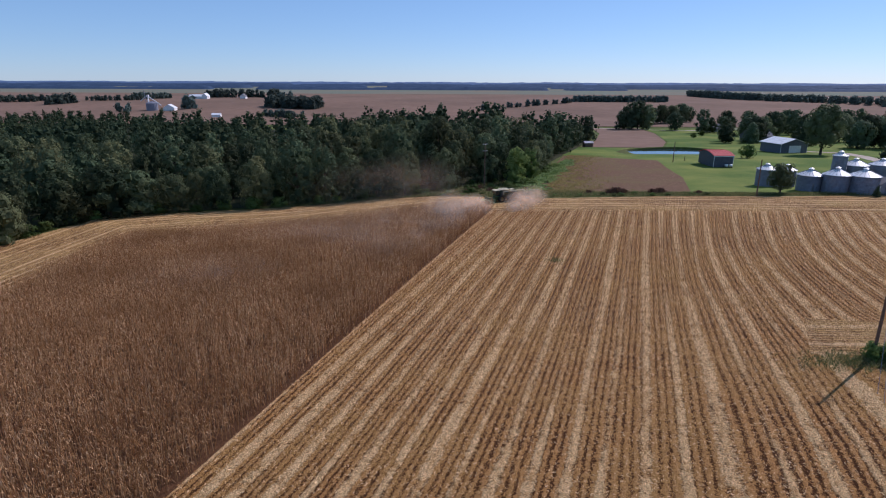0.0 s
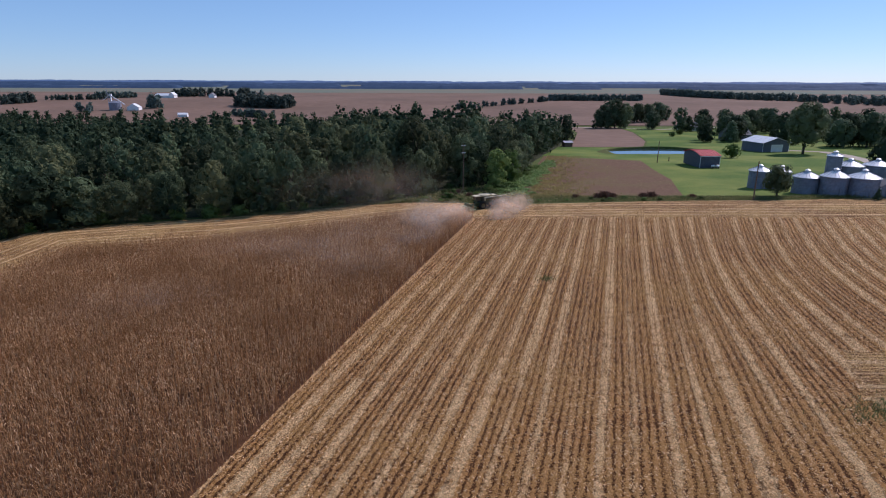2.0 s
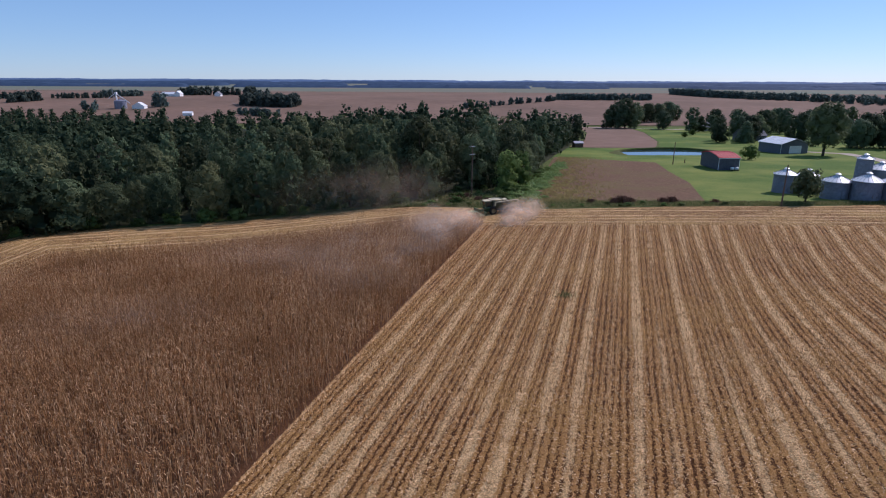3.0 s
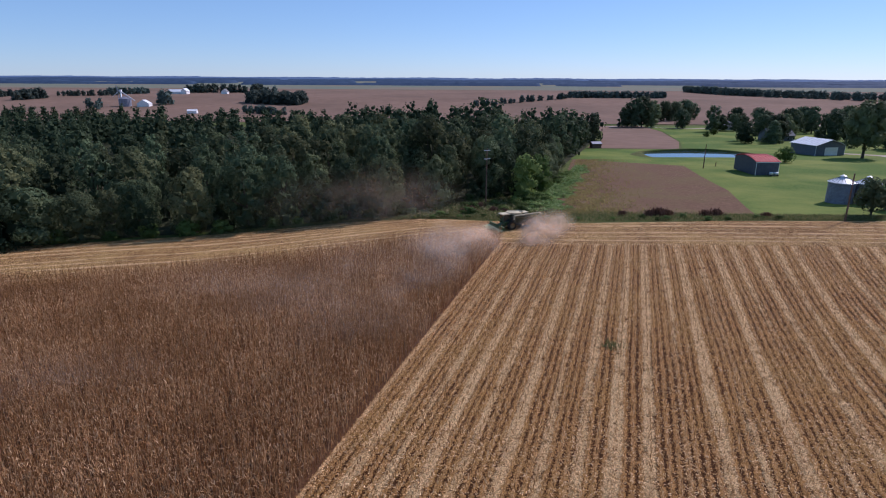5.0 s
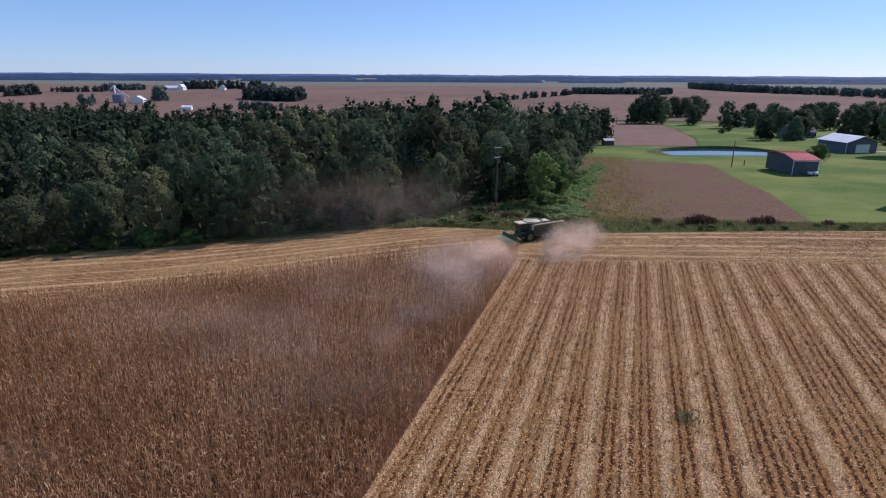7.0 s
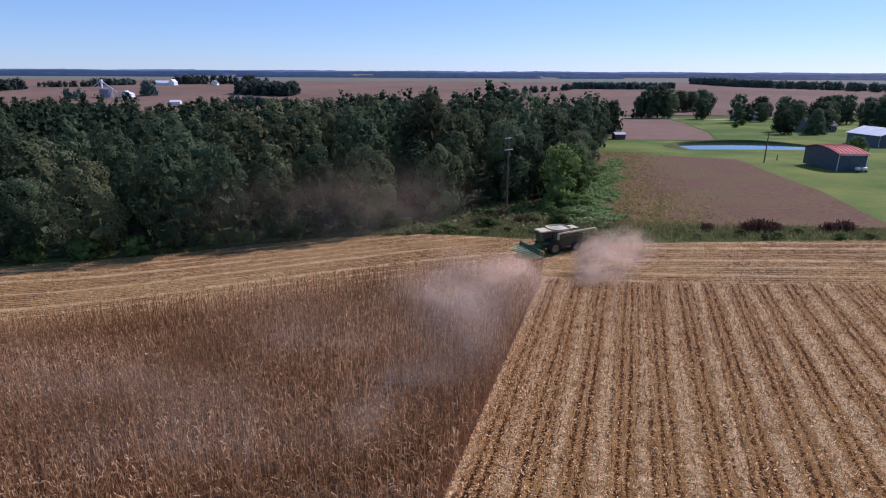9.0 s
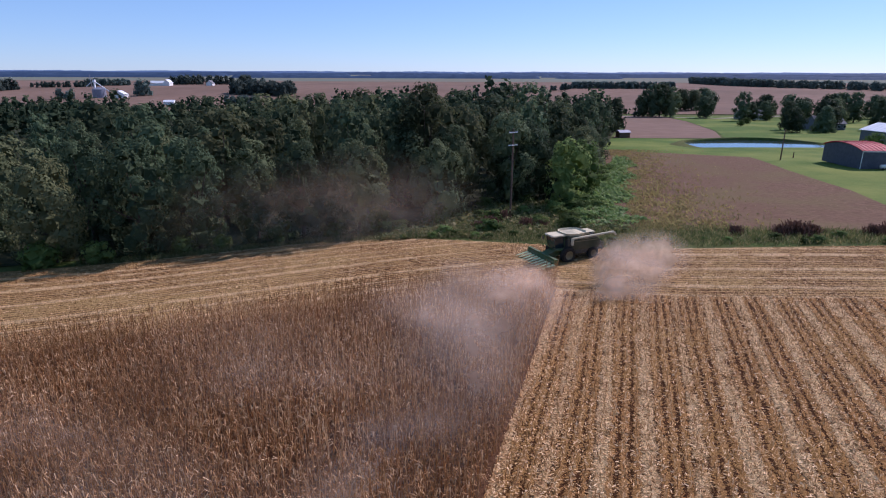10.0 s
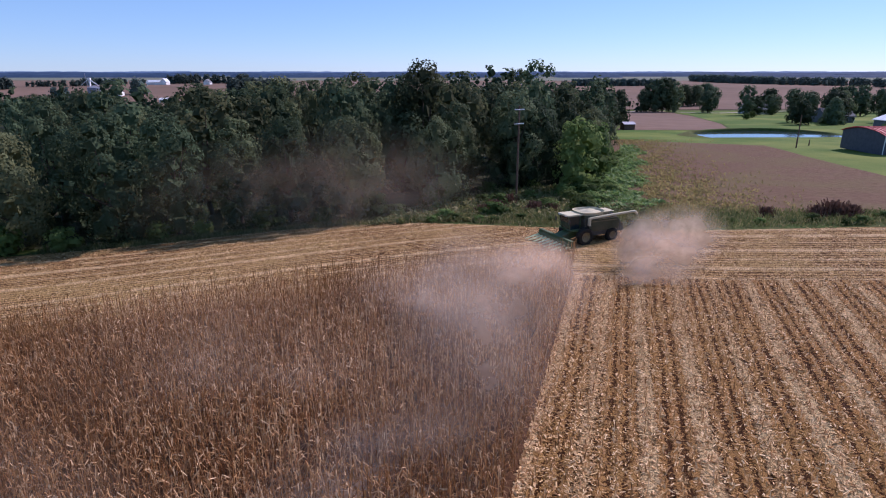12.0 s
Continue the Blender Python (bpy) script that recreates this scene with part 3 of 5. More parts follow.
def in_wood(x, y):
    if y < np.interp(x, fx, fy) or x > np.interp(y, ry_, rx_):
        return False
    if x < -0.86 * y - 12 and y > 110:
        return False
    back = np.interp(x, [-420, -330, -260, -215, -160, -100, 0, 90], [600, 590, 520, 450, 455, 450, 430, 350])
    if 285 < y < 345 and -105 < x < -70:
        return False
    return y < back


spots = []
# the front row follows the field's edge
for k in range(len(FRONT) - 1):
    (xa, ya), (xb, yb) = FRONT[k], FRONT[k + 1]
    n = max(1, int(math.hypot(xb - xa, yb - ya) / 6.0))
    for j in range(n):
        s = (j + rng.uniform(0.2, 0.8)) / n
        spots.append((xa + (xb - xa) * s + rng.normal() * 0.8, ya + (yb - ya) * s + rng.uniform(-1.2, 1.4), "front"))
for (xa, ya), (xb, yb) in zip(RIGHT_SIDE[:-1], RIGHT_SIDE[1:]):
    n = max(1, int(math.hypot(xb - xa, yb - ya) / 6.5))
    for j in range(n):
        s = (j + rng.uniform(0.2, 0.8)) / n
        spots.append((xa + (xb - xa) * s - rng.uniform(0.5, 3), ya + (yb - ya) * s, "front" if ya < 230 else "mid"))
y = 30.0
while y < 650:
    step = 8.6 if y < 170 else 10.2 if y < 215 else 12.0 if y < 300 else 15.0
    for x in np.arange(-430, 85, step):
        px, py = x + rng.uniform(-0.42, 0.42) * step, y + rng.uniform(-0.42, 0.42) * step
        if in_wood(px, py) and in_wood(px, py - 4.0) and in_wood(px + 4, py):
            spots.append((px, py, "mid"))
    y += step
spots.sort(key=lambda p: math.hypot(p[0], p[1] - 80))
FAR_TREES = [leafy(np.random.default_rng(91 + k), t, r, 0.5, n, 150, 1.18, sh, 0.62)[:2] for k, (t, r, n, sh) in enumerate([(14, 5.6, 9, "round"), (15.5, 4.8, 10, "tall"), (13, 5.2, 8, "round")])]


def grove(name, places, label, category="wood", protos=FAR_TREES, mat=M_LEAF):
    """Far trees that nobody could count, as one mass of loose leaf pieces."""
    out, nrm = [], []
    for i, (x, y, s) in enumerate(places):
        a = rng.uniform(0, 6.3)
        R = np.array([[math.cos(a), -math.sin(a), 0], [math.sin(a), math.cos(a), 0], [0, 0, 1]])
        q, nq = protos[i % len(protos)]
        out.append(q @ R.T * s + np.array([x, y, float(height(x, y))]))
        nrm.append(nq @ R.T)
    ob = new(name, quad_mesh(name, np.concatenate(out), mat, np.concatenate(nrm)))
    return tagged(ob, label, category, kind="stuff")


def grown(x, y):
    """Older, taller trees in the middle of the wood, younger ones to the west, and stands of unlike age."""
    k = np.interp(x, [-260, -90, -40], [0.66, 0.95, 1.12])
    stand = 1 + 0.20 * math.sin(x / 9.5 + y / 31) * math.sin(y / 12 - x / 40 + 1) + 0.10 * math.sin(x / 27 + 2)
    return (1.02 + (k - 1.02) * min(1.0, max(0.0, (y - 170) / 90))) * stand


LABELS_NEAR = ["dense dark green broadleaf tree at the field edge", "tall leafy woodland tree at the field edge"]
LABELS_MID = ["dark green broadleaf tree inside the wood", "tall dark woodland tree among others"]
far_spots, made = [], 0
for x, y, kind in spots:
    d = math.hypot(x, y - 80)
    if made < 300 and d < 260:
        if -72 < x < 34 and (kind == "front" or y < 160):
            k = rng.integers(len(NEAR))
            plant_tree(NEAR[k], x, y, min(1.05, rng.uniform(0.56, 0.98) * grown(x, 100)), rng.uniform(0, 360), LABELS_NEAR[k % 2], "trees of the wood", rng.uniform(0.82, 1.08))
        elif x <= -72 and y < 165 and in_wood(x, y - 14) is False:
            k = rng.integers(len(EDGE_TREES))
            plant_tree(EDGE_TREES[k], x, y, rng.uniform(0.72, 1.12), rng.uniform(0, 360), LABELS_NEAR[k % 2], "trees of the wood", rng.uniform(0.9, 1.15))
        else:
            k = rng.integers(len(MID))
            plant_tree(MID[k], x, y, min(1.08, (rng.uniform(0.50, 0.72) if rng.uniform() < 0.38 else rng.uniform(0.85, 1.12)) * grown(x, y)), rng.uniform(0, 360), LABELS_MID[k % 2], "trees of the wood", rng.uniform(0.80, 1.08))
        made += 1
    else:
        far_spots.append((x, y, (rng.uniform(0.5, 0.7) if rng.uniform() < 0.4 else rng.uniform(0.8, 1.08)) * grown(x, y)))
for x, y, s in [(-4.6, 173, 1.22), (-29, 178, 1.12), (-24, 193, 1.18), (-20, 199, 1.15), (17.6, 186, 0.85), (10, 192, 0.85), (-33, 186, 1.0), (1, 178, 1.0), (-48, 170, 0.95)]:
    plant_tree(NEAR[3 if y < 190 else 0], x, y, s * 1.08, x * 31, "tall old tree rising above the wood", "trees of the wood", 0.9)
grove("far_wood", far_spots, "continuous dark green wood stretching back from the field")

# shrubs along the wood's foot, and the green thicket at its corner
for k in range(28):
    if k < 13:
        x = -70 + k * 6.8 + rng.normal() * 1.0
        y = float(np.interp(x, fx, fy)) - rng.uniform(0.2, 2.2)
    else:
        y = 62 + (k - 13) * 5.2 + rng.normal() * 0.8
        x = float(np.interp(y, fy[:6], fx[:6])) + rng.uniform(0.4, 2.0)
    plant_tree(BRIGHT[1], x, y, rng.uniform(0.45, 0.95), rng.uniform(0, 360), "low leafy shrub under the wood's edge", "shrubs at the wood's foot", 1.2, "shrub")
for k in range(34):
    t = rng.uniform(0, 1)
    x, y = 16.0 + 17 * t + rng.normal() * 1.6, 153 + 52 * t ** 1.1 + rng.normal() * 1.5
    plant_tree(BRIGHT[1], x, y, rng.uniform(0.28, 0.55), rng.uniform(0, 360), "bright green vine-covered thicket beside the wood", "thicket", 1.5, "thicket")
rv = np.random.default_rng(19)
for k in range(26):  # weed clumps along the field's far edge
    x = -6 + 2.75 * k + rv.normal() * 0.8
    y = float(np.interp(x, [-6, 10, 20, 35, 55, 75], [147.5, 143.5, 139.8, 138.6, 137, 136.4])) + rv.normal() * 0.8
    plant_tree(BRIGHT[1], x, y, rv.uniform(0.10, 0.26), rv.uniform(0, 360), "low clump of green weeds on the field verge", "weed clumps", 1.6, "weed_clump")
for k in range(26):
    x, y = rng.uniform(-9, 17), rng.uniform(147, 162)
    if y > np.interp(x, [-9, 0, 6], [150, 158, 163]) or abs(x - 8.4) < 1.2:
        continue
    plant_tree(BRIGHT[1], x, y, rng.uniform(0.25, 0.6), rng.uniform(0, 360), "low scrubby bush in the rough grass", "scrub", 1.4, "bush")
plant_tree(BRIGHT[2], 17.2, 165.0, 1.12, 20, "bright leafy tree at the corner of the wood", "", 1.0)
plant_tree(BRIGHT[2], 21.5, 174, 1.0, 120, "bright leafy tree at the corner of the wood", "", 1.0)

# ---- farmyard trees ----
YARD_TREES = [(140, 482, 1, 1.2), (146, 486, 1, 1.25), (152, 482, 1, 1.1), (136, 488, 1, 1.0), (188, 558, 0, 1.25), (200, 565, 0, 1.2), (212, 575, 0, 1.3), (222, 583, 0, 1.1), (178, 555, 0, 1.1),
              (176.8, 435, 1, 0.95), (150, 334, 0, 0.74), (157, 352, 1, 0.72), (164, 335, 2, 0.86), (171, 344, 0, 0.78), (225, 428, 0, 1.1), (214, 410, 0, 1.15), (235, 420, 1, 0.95), (250, 410, 1, 1.0),
              (262, 415, 0, 1.1), (204, 420, 0, 1.0), (156, 257, 3, 0.98), (200, 300, 0, 1.0), (207, 306, 0, 1.2), (214, 299, 1, 0.95), (221, 306, 0, 1.2), (229, 298, 0, 1.15), (238, 304, 1, 1.0),
              (246, 296, 0, 1.2), (252, 310, 0, 1.1), (190, 330, 1, 0.9), (142, 195, 0, 0.72), (240, 440, 0, 1.2), (270, 440, 0, 1.2), (285, 430, 1, 1.0), (192, 400, 0, 0.9), (60, 312, 0, 0.95), (72, 335, 1, 0.8), (176, 352, 0, 1.0), (184, 362, 0, 1.0), (198, 350, 1, 0.8), (210, 345, 0, 1.1), (222, 350, 0, 1.1), (234, 340, 0, 1.1),
              (246, 345, 1, 1.0), (258, 335, 0, 1.2), (262, 300, 0, 1.2), (272, 320, 0, 1.2), (280, 345, 0, 1.2), (170, 470, 0, 1.0), (210, 470, 0, 1.1), (232, 480, 0, 1.1), (255, 470, 0, 1.1), (278, 465, 0, 1.1), (300, 470, 0, 1.2), (130, 480, 1, 0.8), (185, 440, 0, 0.8), (196, 442, 0, 0.85)]
for x, y, k, s in YARD_TREES:
    plant_tree(YARD[k], x, y, s * 1.06, rng.uniform(0, 360), ["spreading dark green shade tree on the lawn", "tall dark shade tree by the farmyard", "dense conical dark tree beside the house", "large old shade tree with a thick trunk"][k], "farmyard trees")
plant_tree(BRIGHT[0], 115, 236, 1.0, 0, "small bright green willow on the lawn")
plant_tree(YARD[4], 76.6, 139.5, 1.0, 40, "small dark tree beside the grain bins")
plant_tree(YARD[2], 94.6, 133.6, 0.19, 10, "small dark bush before the grain bins", "", 0.8, "bush")
for x, y, s in [(150, 380, 0.6), (163, 400, 0.7)]:
    plant_tree(BRIGHT[0], x, y, s, 0, "young sapling on the lawn", "saplings")

# dark dry shrubs at the field's far edge
rd = np.random.default_rng(7)
nd = 420
foot = np.column_stack([rd.normal(0, 0.8, nd), rd.normal(0, 0.4, nd), np.zeros(nd)])
tipd = foot + np.column_stack([rd.normal(0, 0.35, nd), rd.normal(0, 0.3, nd), rd.uniform(0.3, 1.5, nd) * np.exp(-foot[:, 0] ** 2 / 2.2)])
sided = unit(np.column_stack([rd.normal(0, 1, nd), rd.normal(0, 1, nd), rd.normal(0, 0.3, nd)])) * rd.uniform(0.04, 0.13, (nd, 1))
dry_q = np.stack([foot - sided * 0.6, foot + sided * 0.6, tipd + sided, tipd - sided * 0.3], 1)
dry_me = quad_mesh("crown", dry_q, M_DRYSHRUB)
for x, y, s in [(37.6, 141.8, 0.85), (39.2, 142, 1.15), (40.8, 141.6, 0.9), (47.4, 140.6, 0.85), (49.2, 140.4, 1.0), (33, 143, 0.7), (57.5, 138.6, 0.7), (9.5, 151, 0.8), (11.5, 150.6, 0.65), (5.0, 152, 0.9), (3.2, 150.4, 0.7), (7.0, 156, 0.9)]:
    sh = thing("dry_shrub", on(x, y, x * 40) @ Matrix.Diagonal((s, s, s, 1)), "dark withered shrub in the grass strip", "shrub", "dry shrubs")
    part("crown", dry_me, None, sh)

# ---- far copses ----
def strip(a, b, n, depth, smin, smax):
    return [(a[0] + (b[0] - a[0]) * t + rng.normal() * 2, a[1] + (b[1] - a[1]) * t + rng.uniform(0, depth), rng.uniform(smin, smax)) for t in rng.uniform(0, 1, n)]


COPSE_TREES = [leafy(np.random.default_rng(n), 12, 5.6, 0.2, 6, 90, 1.35, "round", 0.8)[:2] for n in (3, 4, 6)]
for places, label in (
        (strip((168, 865), (302, 867), 130, 30, 0.62, 0.80), "straight belt of dark trees between far fields"),
        (strip((446, 1150), (450, 1000), 60, 60, 0.8, 1.1) + strip((450, 1000), (482, 908), 70, 80, 0.75, 1.0) + strip((482, 908), (560, 805), 90, 90, 0.7, 0.95) + strip((560, 800), (720, 740), 130, 90, 0.7, 0.95), "dark wood along the far field"),
        (strip((-246, 745), (-178, 728), 85, 35, 0.9, 1.25), "dark island of trees among brown fields"),
        (strip((-206, 630), (-165, 600), 22, 14, 0.45, 0.75), "line of low trees by a field corner"),
        (strip((-660, 800), (-560, 830), 45, 25, 0.55, 0.85) + strip((-545, 770), (-530, 800), 14, 20, 0.8, 1.2) + strip((-540, 840), (-470, 860), 26, 10, 0.5, 0.7), "low copse at the edge of far fields"),
        (strip((-505, 905), (-462, 930), 34, 20, 0.65, 0.9), "small copse behind the grain elevator"),
        (strip((-425, 985), (-310, 1000), 40, 30, 0.8, 1.25), "trees behind the white barns"),
        (strip((-300, 970), (-280, 980), 6, 10, 0.7, 1.0), "small clump of far trees"),
        ([(-336, 728, 1.45), (-331, 731, 1.35), (-341, 730, 1.2), (-390, 690, 0.9), (-400, 688, 0.9), (-380, 668, 0.8)], "rounded trees beside the grain elevator"),
        (strip((20, 720), (165, 850), 34, 8, 0.4, 0.75), "thin tree line across the far field"),
        ([(540, 700, 0.9), (128, 484, 0.3)], "lone trees in the far fields")):
    grove("copse", places, label, "copse", COPSE_TREES, M_HAZYLEAF)


def canopy(name, y0, y1, width, nx, ny, top, material, label, seed, holes=-9.0):
    r = np.random.default_rng(seed)
    X, Y = np.meshgrid(np.linspace(-width, width, nx), np.linspace(y0, y1, ny), indexing="ij")
    X = X + r.uniform(-0.4, 0.4, X.shape) * 2 * width / nx
    edge = np.minimum(np.arange(ny), np.arange(ny)[::-1])[None, :]
    gap = np.sin(X / 190 + seed * 2.1) + np.sin(X / 67 + Y / 900) + 0.6 * np.sin(X / 29 + seed) < holes
    Z = height(X, Y) + np.where((edge > 0) & ~gap, top * r.uniform(0.7, 1.1, X.shape) + 1.5 * np.sin(X / 110 + seed), -3)
    k = np.arange(X.size).reshape(X.shape)
    F = np.stack([k[:-1, :-1], k[1:, :-1], k[1:, 1:], k[:-1, 1:]], -1).reshape(-1, 4)
    return tagged(new(name, mesh_np(name, np.column_stack([X.ravel(), Y.ravel(), Z.ravel()]), F, material, None, True)), label, "wood", kind="stuff")


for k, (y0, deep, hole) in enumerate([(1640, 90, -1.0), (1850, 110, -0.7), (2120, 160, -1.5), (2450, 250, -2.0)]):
    canopy("horizon_wood", y0, y0 + deep, 1900 + 0.4 * y0, 520, 5, 8, M_HAZYWOOD, "long dark belt of trees near the horizon, tinted with haze blue", k + 1, hole)
hills = canopy("backdrop", 2850, 3700, 3200, 240, 6, 9, M_HAZYHILLS, "wooded hills on the horizon with haze blue in their colour", 3)
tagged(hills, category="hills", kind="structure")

# ---- standing maize ----
rng = np.random.default_rng(21)
px, py = [], []
k = 0
while True:
    off = (0.35 + k * ROW) / cosr
    ys = np.concatenate([np.arange(-18, 33, 0.9), np.arange(33, 128, 0.26)])
    ys = ys + rng.uniform(-0.1, 0.1, len(ys))
    xs = edge_x(ys) - off + rng.normal(0, 0.05, len(ys))
    keep = (xs > -64.3 + np.clip((ys - 105) / 4, 0, 2)) & (ys < 112.9 + (xs + 62) * 13.7 / 71.7) & ((ys > 62) | (rng.uniform(0, 1, len(ys)) < 0.7))
    if off > 90:
        break
    px.append(xs[keep]), py.append(ys[keep])
    k += 1
px, py = np.concatenate(px), np.concatenate(py)
n = len(px)
base = np.column_stack([px, py, height(px, py)])
tall = rng.uniform(1.85, 2.45, n)
lean = np.column_stack([rng.normal(0, 0.10, n), rng.normal(0, 0.10, n), np.ones(n)])
quads = []
for a in (0.0, 1.57):
    w = np.array([math.cos(a), math.sin(a), 0]) * 0.022
    tip = base + lean * tall[:, None]
    quads.append(np.stack([base - w, base + w, tip + w * 0.5, tip - w * 0.5], 1))
for j in range(6):
    hz = tall * (0.30 + 0.118 * j) + rng.uniform(-0.1, 0.1, n)
    a = rng.uniform(0, 2 * np.pi, n)
    out = np.column_stack([np.cos(a), np.sin(a), np.zeros(n)])
    side = np.column_stack([-np.sin(a), np.cos(a), rng.normal(0, 0.5, n)])
    L = rng.uniform(0.35, 0.70, n)[:, None]
    w = side * rng.uniform(0.010, 0.025, n)[:, None]
    p0 = base + lean * hz[:, None]
    rise = rng.uniform(0.05, 0.45, n)[:, None] * np.array([0, 0, 1])
    p1 = p0 + out * L * 0.5 + rise * L
    p2 = p1 + out * L * 0.35 - np.array([0, 0, 1]) * L * rng.uniform(0.2, 0.9, n)[:, None]
    quads.append(np.stack([p0 - w * 0.6, p0 + w * 0.6, p1 + w, p1 - w], 1))
    quads.append(np.stack([p1 - w, p1 + w, p2 + w * 0.35, p2 - w * 0.35], 1))
a = rng.uniform(0, 2 * np.pi, n)
w = np.column_stack([np.cos(a), np.sin(a), np.zeros(n)]) * 0.03
tip = base + lean * tall[:, None]
quads.append(np.stack([tip - w * 0.3, tip + w * 0.3, tip + w * 1.2 + np.array([0, 0, 0.28]), tip - w * 0.6 + np.array([0, 0, 0.32])], 1))
maize = new("maize_crop", quad_mesh("maize_crop", np.concatenate(quads), M_CORN))
tagged(maize, "standing ripe maize with dry reddish brown leaves", "maize", kind="stuff")

# ---- straw and stubs on the harvested ground ----
def flakes(x, y, up, length, width, tilt):
    n = len(x)
    a = rng.uniform(0, 2 * np.pi, n)
    u = np.column_stack([np.cos(a), np.sin(a), rng.normal(0, tilt, n)]) * (length * 0.5)[:, None]
    v = np.column_stack([-np.sin(a), np.cos(a), rng.normal(0, tilt * 1.5, n)]) * (width * 0.5)[:, None]
    c = np.column_stack([x, y, height(x, y) + up])
    return np.stack([c - u - v, c + u - v, c + u + v, c - u + v], 1)


def chaff_weight(u):
    w = np.cos(2 * np.pi * (u - BAND) / PASS)
    return np.clip((w - 0.70) / 0.24, 0, 1) + 0.75 * np.clip((-w - 0.78) / 0.2, 0, 1)


n = 620000
ys = 40 + 87 * rng.uniform(0, 1, n) ** 0.55
xs = edge_x(ys) + rng.uniform(0, 1, n) ** 1.3 * 80
u = row_u(xs, ys)
wt = 0.21 + 0.36 * chaff_weight(u) + 0.13 * np.cos(2 * np.pi * (u - BAND) / ROW)
keep = (rng.uniform(0, 1, n) < wt) & (ys < np.interp(xs, *np.array(ROW_END).T))
xs, ys = xs[keep], ys[keep]
n = 240000
yn = 35 + 40 * rng.uniform(0, 1, n)
xn = edge_x(yn) + rng.uniform(0, 1, n) * 72
wt = 0.20 + 0.34 * chaff_weight(row_u(xn, yn)) + 0.12 * np.cos(2 * np.pi * (row_u(xn, yn) - BAND) / ROW)
keep = rng.uniform(0, 1, n) < wt
xs, ys = np.concatenate([xs, xn[keep]]), np.concatenate([ys, yn[keep]])
res = [flakes(xs, ys, rng.uniform(0.02, 0.06, len(xs)), rng.uniform(0.08, 0.25, len(xs)), rng.uniform(0.025, 0.06, len(xs)), 0.3)]
for a_, b_, m_ in ((ROW_END[:5], OUTER[:5], 16000), ([(8.6, 127), (-12, 122.8), (-25, 120.2), (-44, 115.8), (-62.5, 113.5), (-64.5, 80)], [(8.6, 140.4), (-8, 146.5), (-22, 147), (-45, 141.5), (-80, 133), (-87, 104)], 34000)):
    A, B = curve(a_, 400), curve(b_, 400)
    i, t = rng.integers(0, 400, m_), rng.uniform(0, 1, m_)[:, None]
    P = A[i] * (1 - t) + B[i] * t + rng.normal(0, 0.3, (m_, 2))
    res.append(flakes(P[:, 0], P[:, 1], rng.uniform(0.02, 0.07, m_), rng.uniform(0.08, 0.26, m_), rng.uniform(0.03, 0.07, m_), 0.2))
straw = new("straw", quad_mesh("straw", np.concatenate(res), M_RESIDUE))
tagged(straw, "loose husks and straw scattered over the stubble", "straw", kind="stuff")
stub_q = []
for k in range(0, 110):
    off = (k * ROW + ((BAND - EDGE * cosr) % ROW)) / cosr
    ys = np.arange(62, 124, 0.24) + rng.uniform(-0.1, 0.1, len(np.arange(62, 124, 0.24)))
    xs = edge_x(ys) + off + rng.normal(0, 0.05, len(ys))
    xs = xs - (row_u(xs, ys) - (xs - SLOPE * ys) * cosr) / cosr
    keep = (ys < np.interp(xs, *np.array(ROW_END).T)) & (xs < 62) & (rng.uniform(0, 1, len(ys)) < 0.6)
    xs, ys = xs[keep], ys[keep]
    b0 = np.column_stack([xs, ys, height(xs, ys)])
    tp = b0 + np.column_stack([rng.normal(0, 0.06, len(xs)), rng.normal(0, 0.06, len(xs)), rng.uniform(0.2, 0.42, len(xs))])
    w = np.array([0.03, 0.012, 0])
    stub_q.append(np.stack([b0 - w, b0 + w, tp + w * 0.7, tp - w * 0.7], 1))
stubs = new("maize_stubs", quad_mesh("maize_stubs", np.concatenate(stub_q), M_RESIDUE))
tagged(stubs, "short cut maize stalks standing in rows", "stubble", kind="stuff")

# ---- weeds and soybean plants ----
def blades(x, y, tall_lo, tall_hi, width):
    n = len(x)
    a = rng.uniform(0, np.pi, n)
    w = np.column_stack([np.cos(a), np.sin(a), np.zeros(n)]) * width
    b0 = np.column_stack([x, y, height(x, y)])
    tp = b0 + np.column_stack([rng.normal(0, 0.2, n), rng.normal(0, 0.2, n), rng.uniform(tall_lo, tall_hi, n)])
    return np.stack([b0 - w, b0 + w, tp + w * 0.5, tp - w * 0.5], 1)


P0, P1 = curve([(-45, 142), (-20, 147), (0, 145), (10, 140.8), (20, 137.6), (35, 137), (55, 135.8), (75, 135.2), (110, 137.5)], 500), curve([(-45, 144), (-20, 149), (0, 150), (10, 152), (20, 150), (35, 146), (57, 140.5), (75, 139), (110, 140)], 500)
m_ = 32000
i, t = rng.integers(0, 500, m_), rng.uniform(0, 1, m_)[:, None]
P = P0[i] * (1 - t) + P1[i] * t
weeds = new("weeds", quad_mesh("weeds", blades(P[:, 0], P[:, 1] + rng.normal(0, 0.5, m_), 0.12, 0.55, 0.05), M_WEED))
tagged(weeds, "tall yellowish green weeds along the field edge", "weeds", kind="stuff")
P0, P1 = curve([(20, 147), (28, 177), (37, 215), (45, 247)], 500), curve([(57, 141.5), (66.7, 173), (71, 200), (76, 224)], 500)
m_ = 5200
rows_t = rng.integers(0, 15, m_) / 46 + rng.normal(0, 0.0018, m_)
t = np.where(rng.uniform(0, 1, m_) < 0.75, rows_t, rng.uniform(0, 1, m_))[:, None]
i = (500 * (0.12 + 0.86 * rng.uniform(0, 1, m_) ** 0.8)).astype(int)
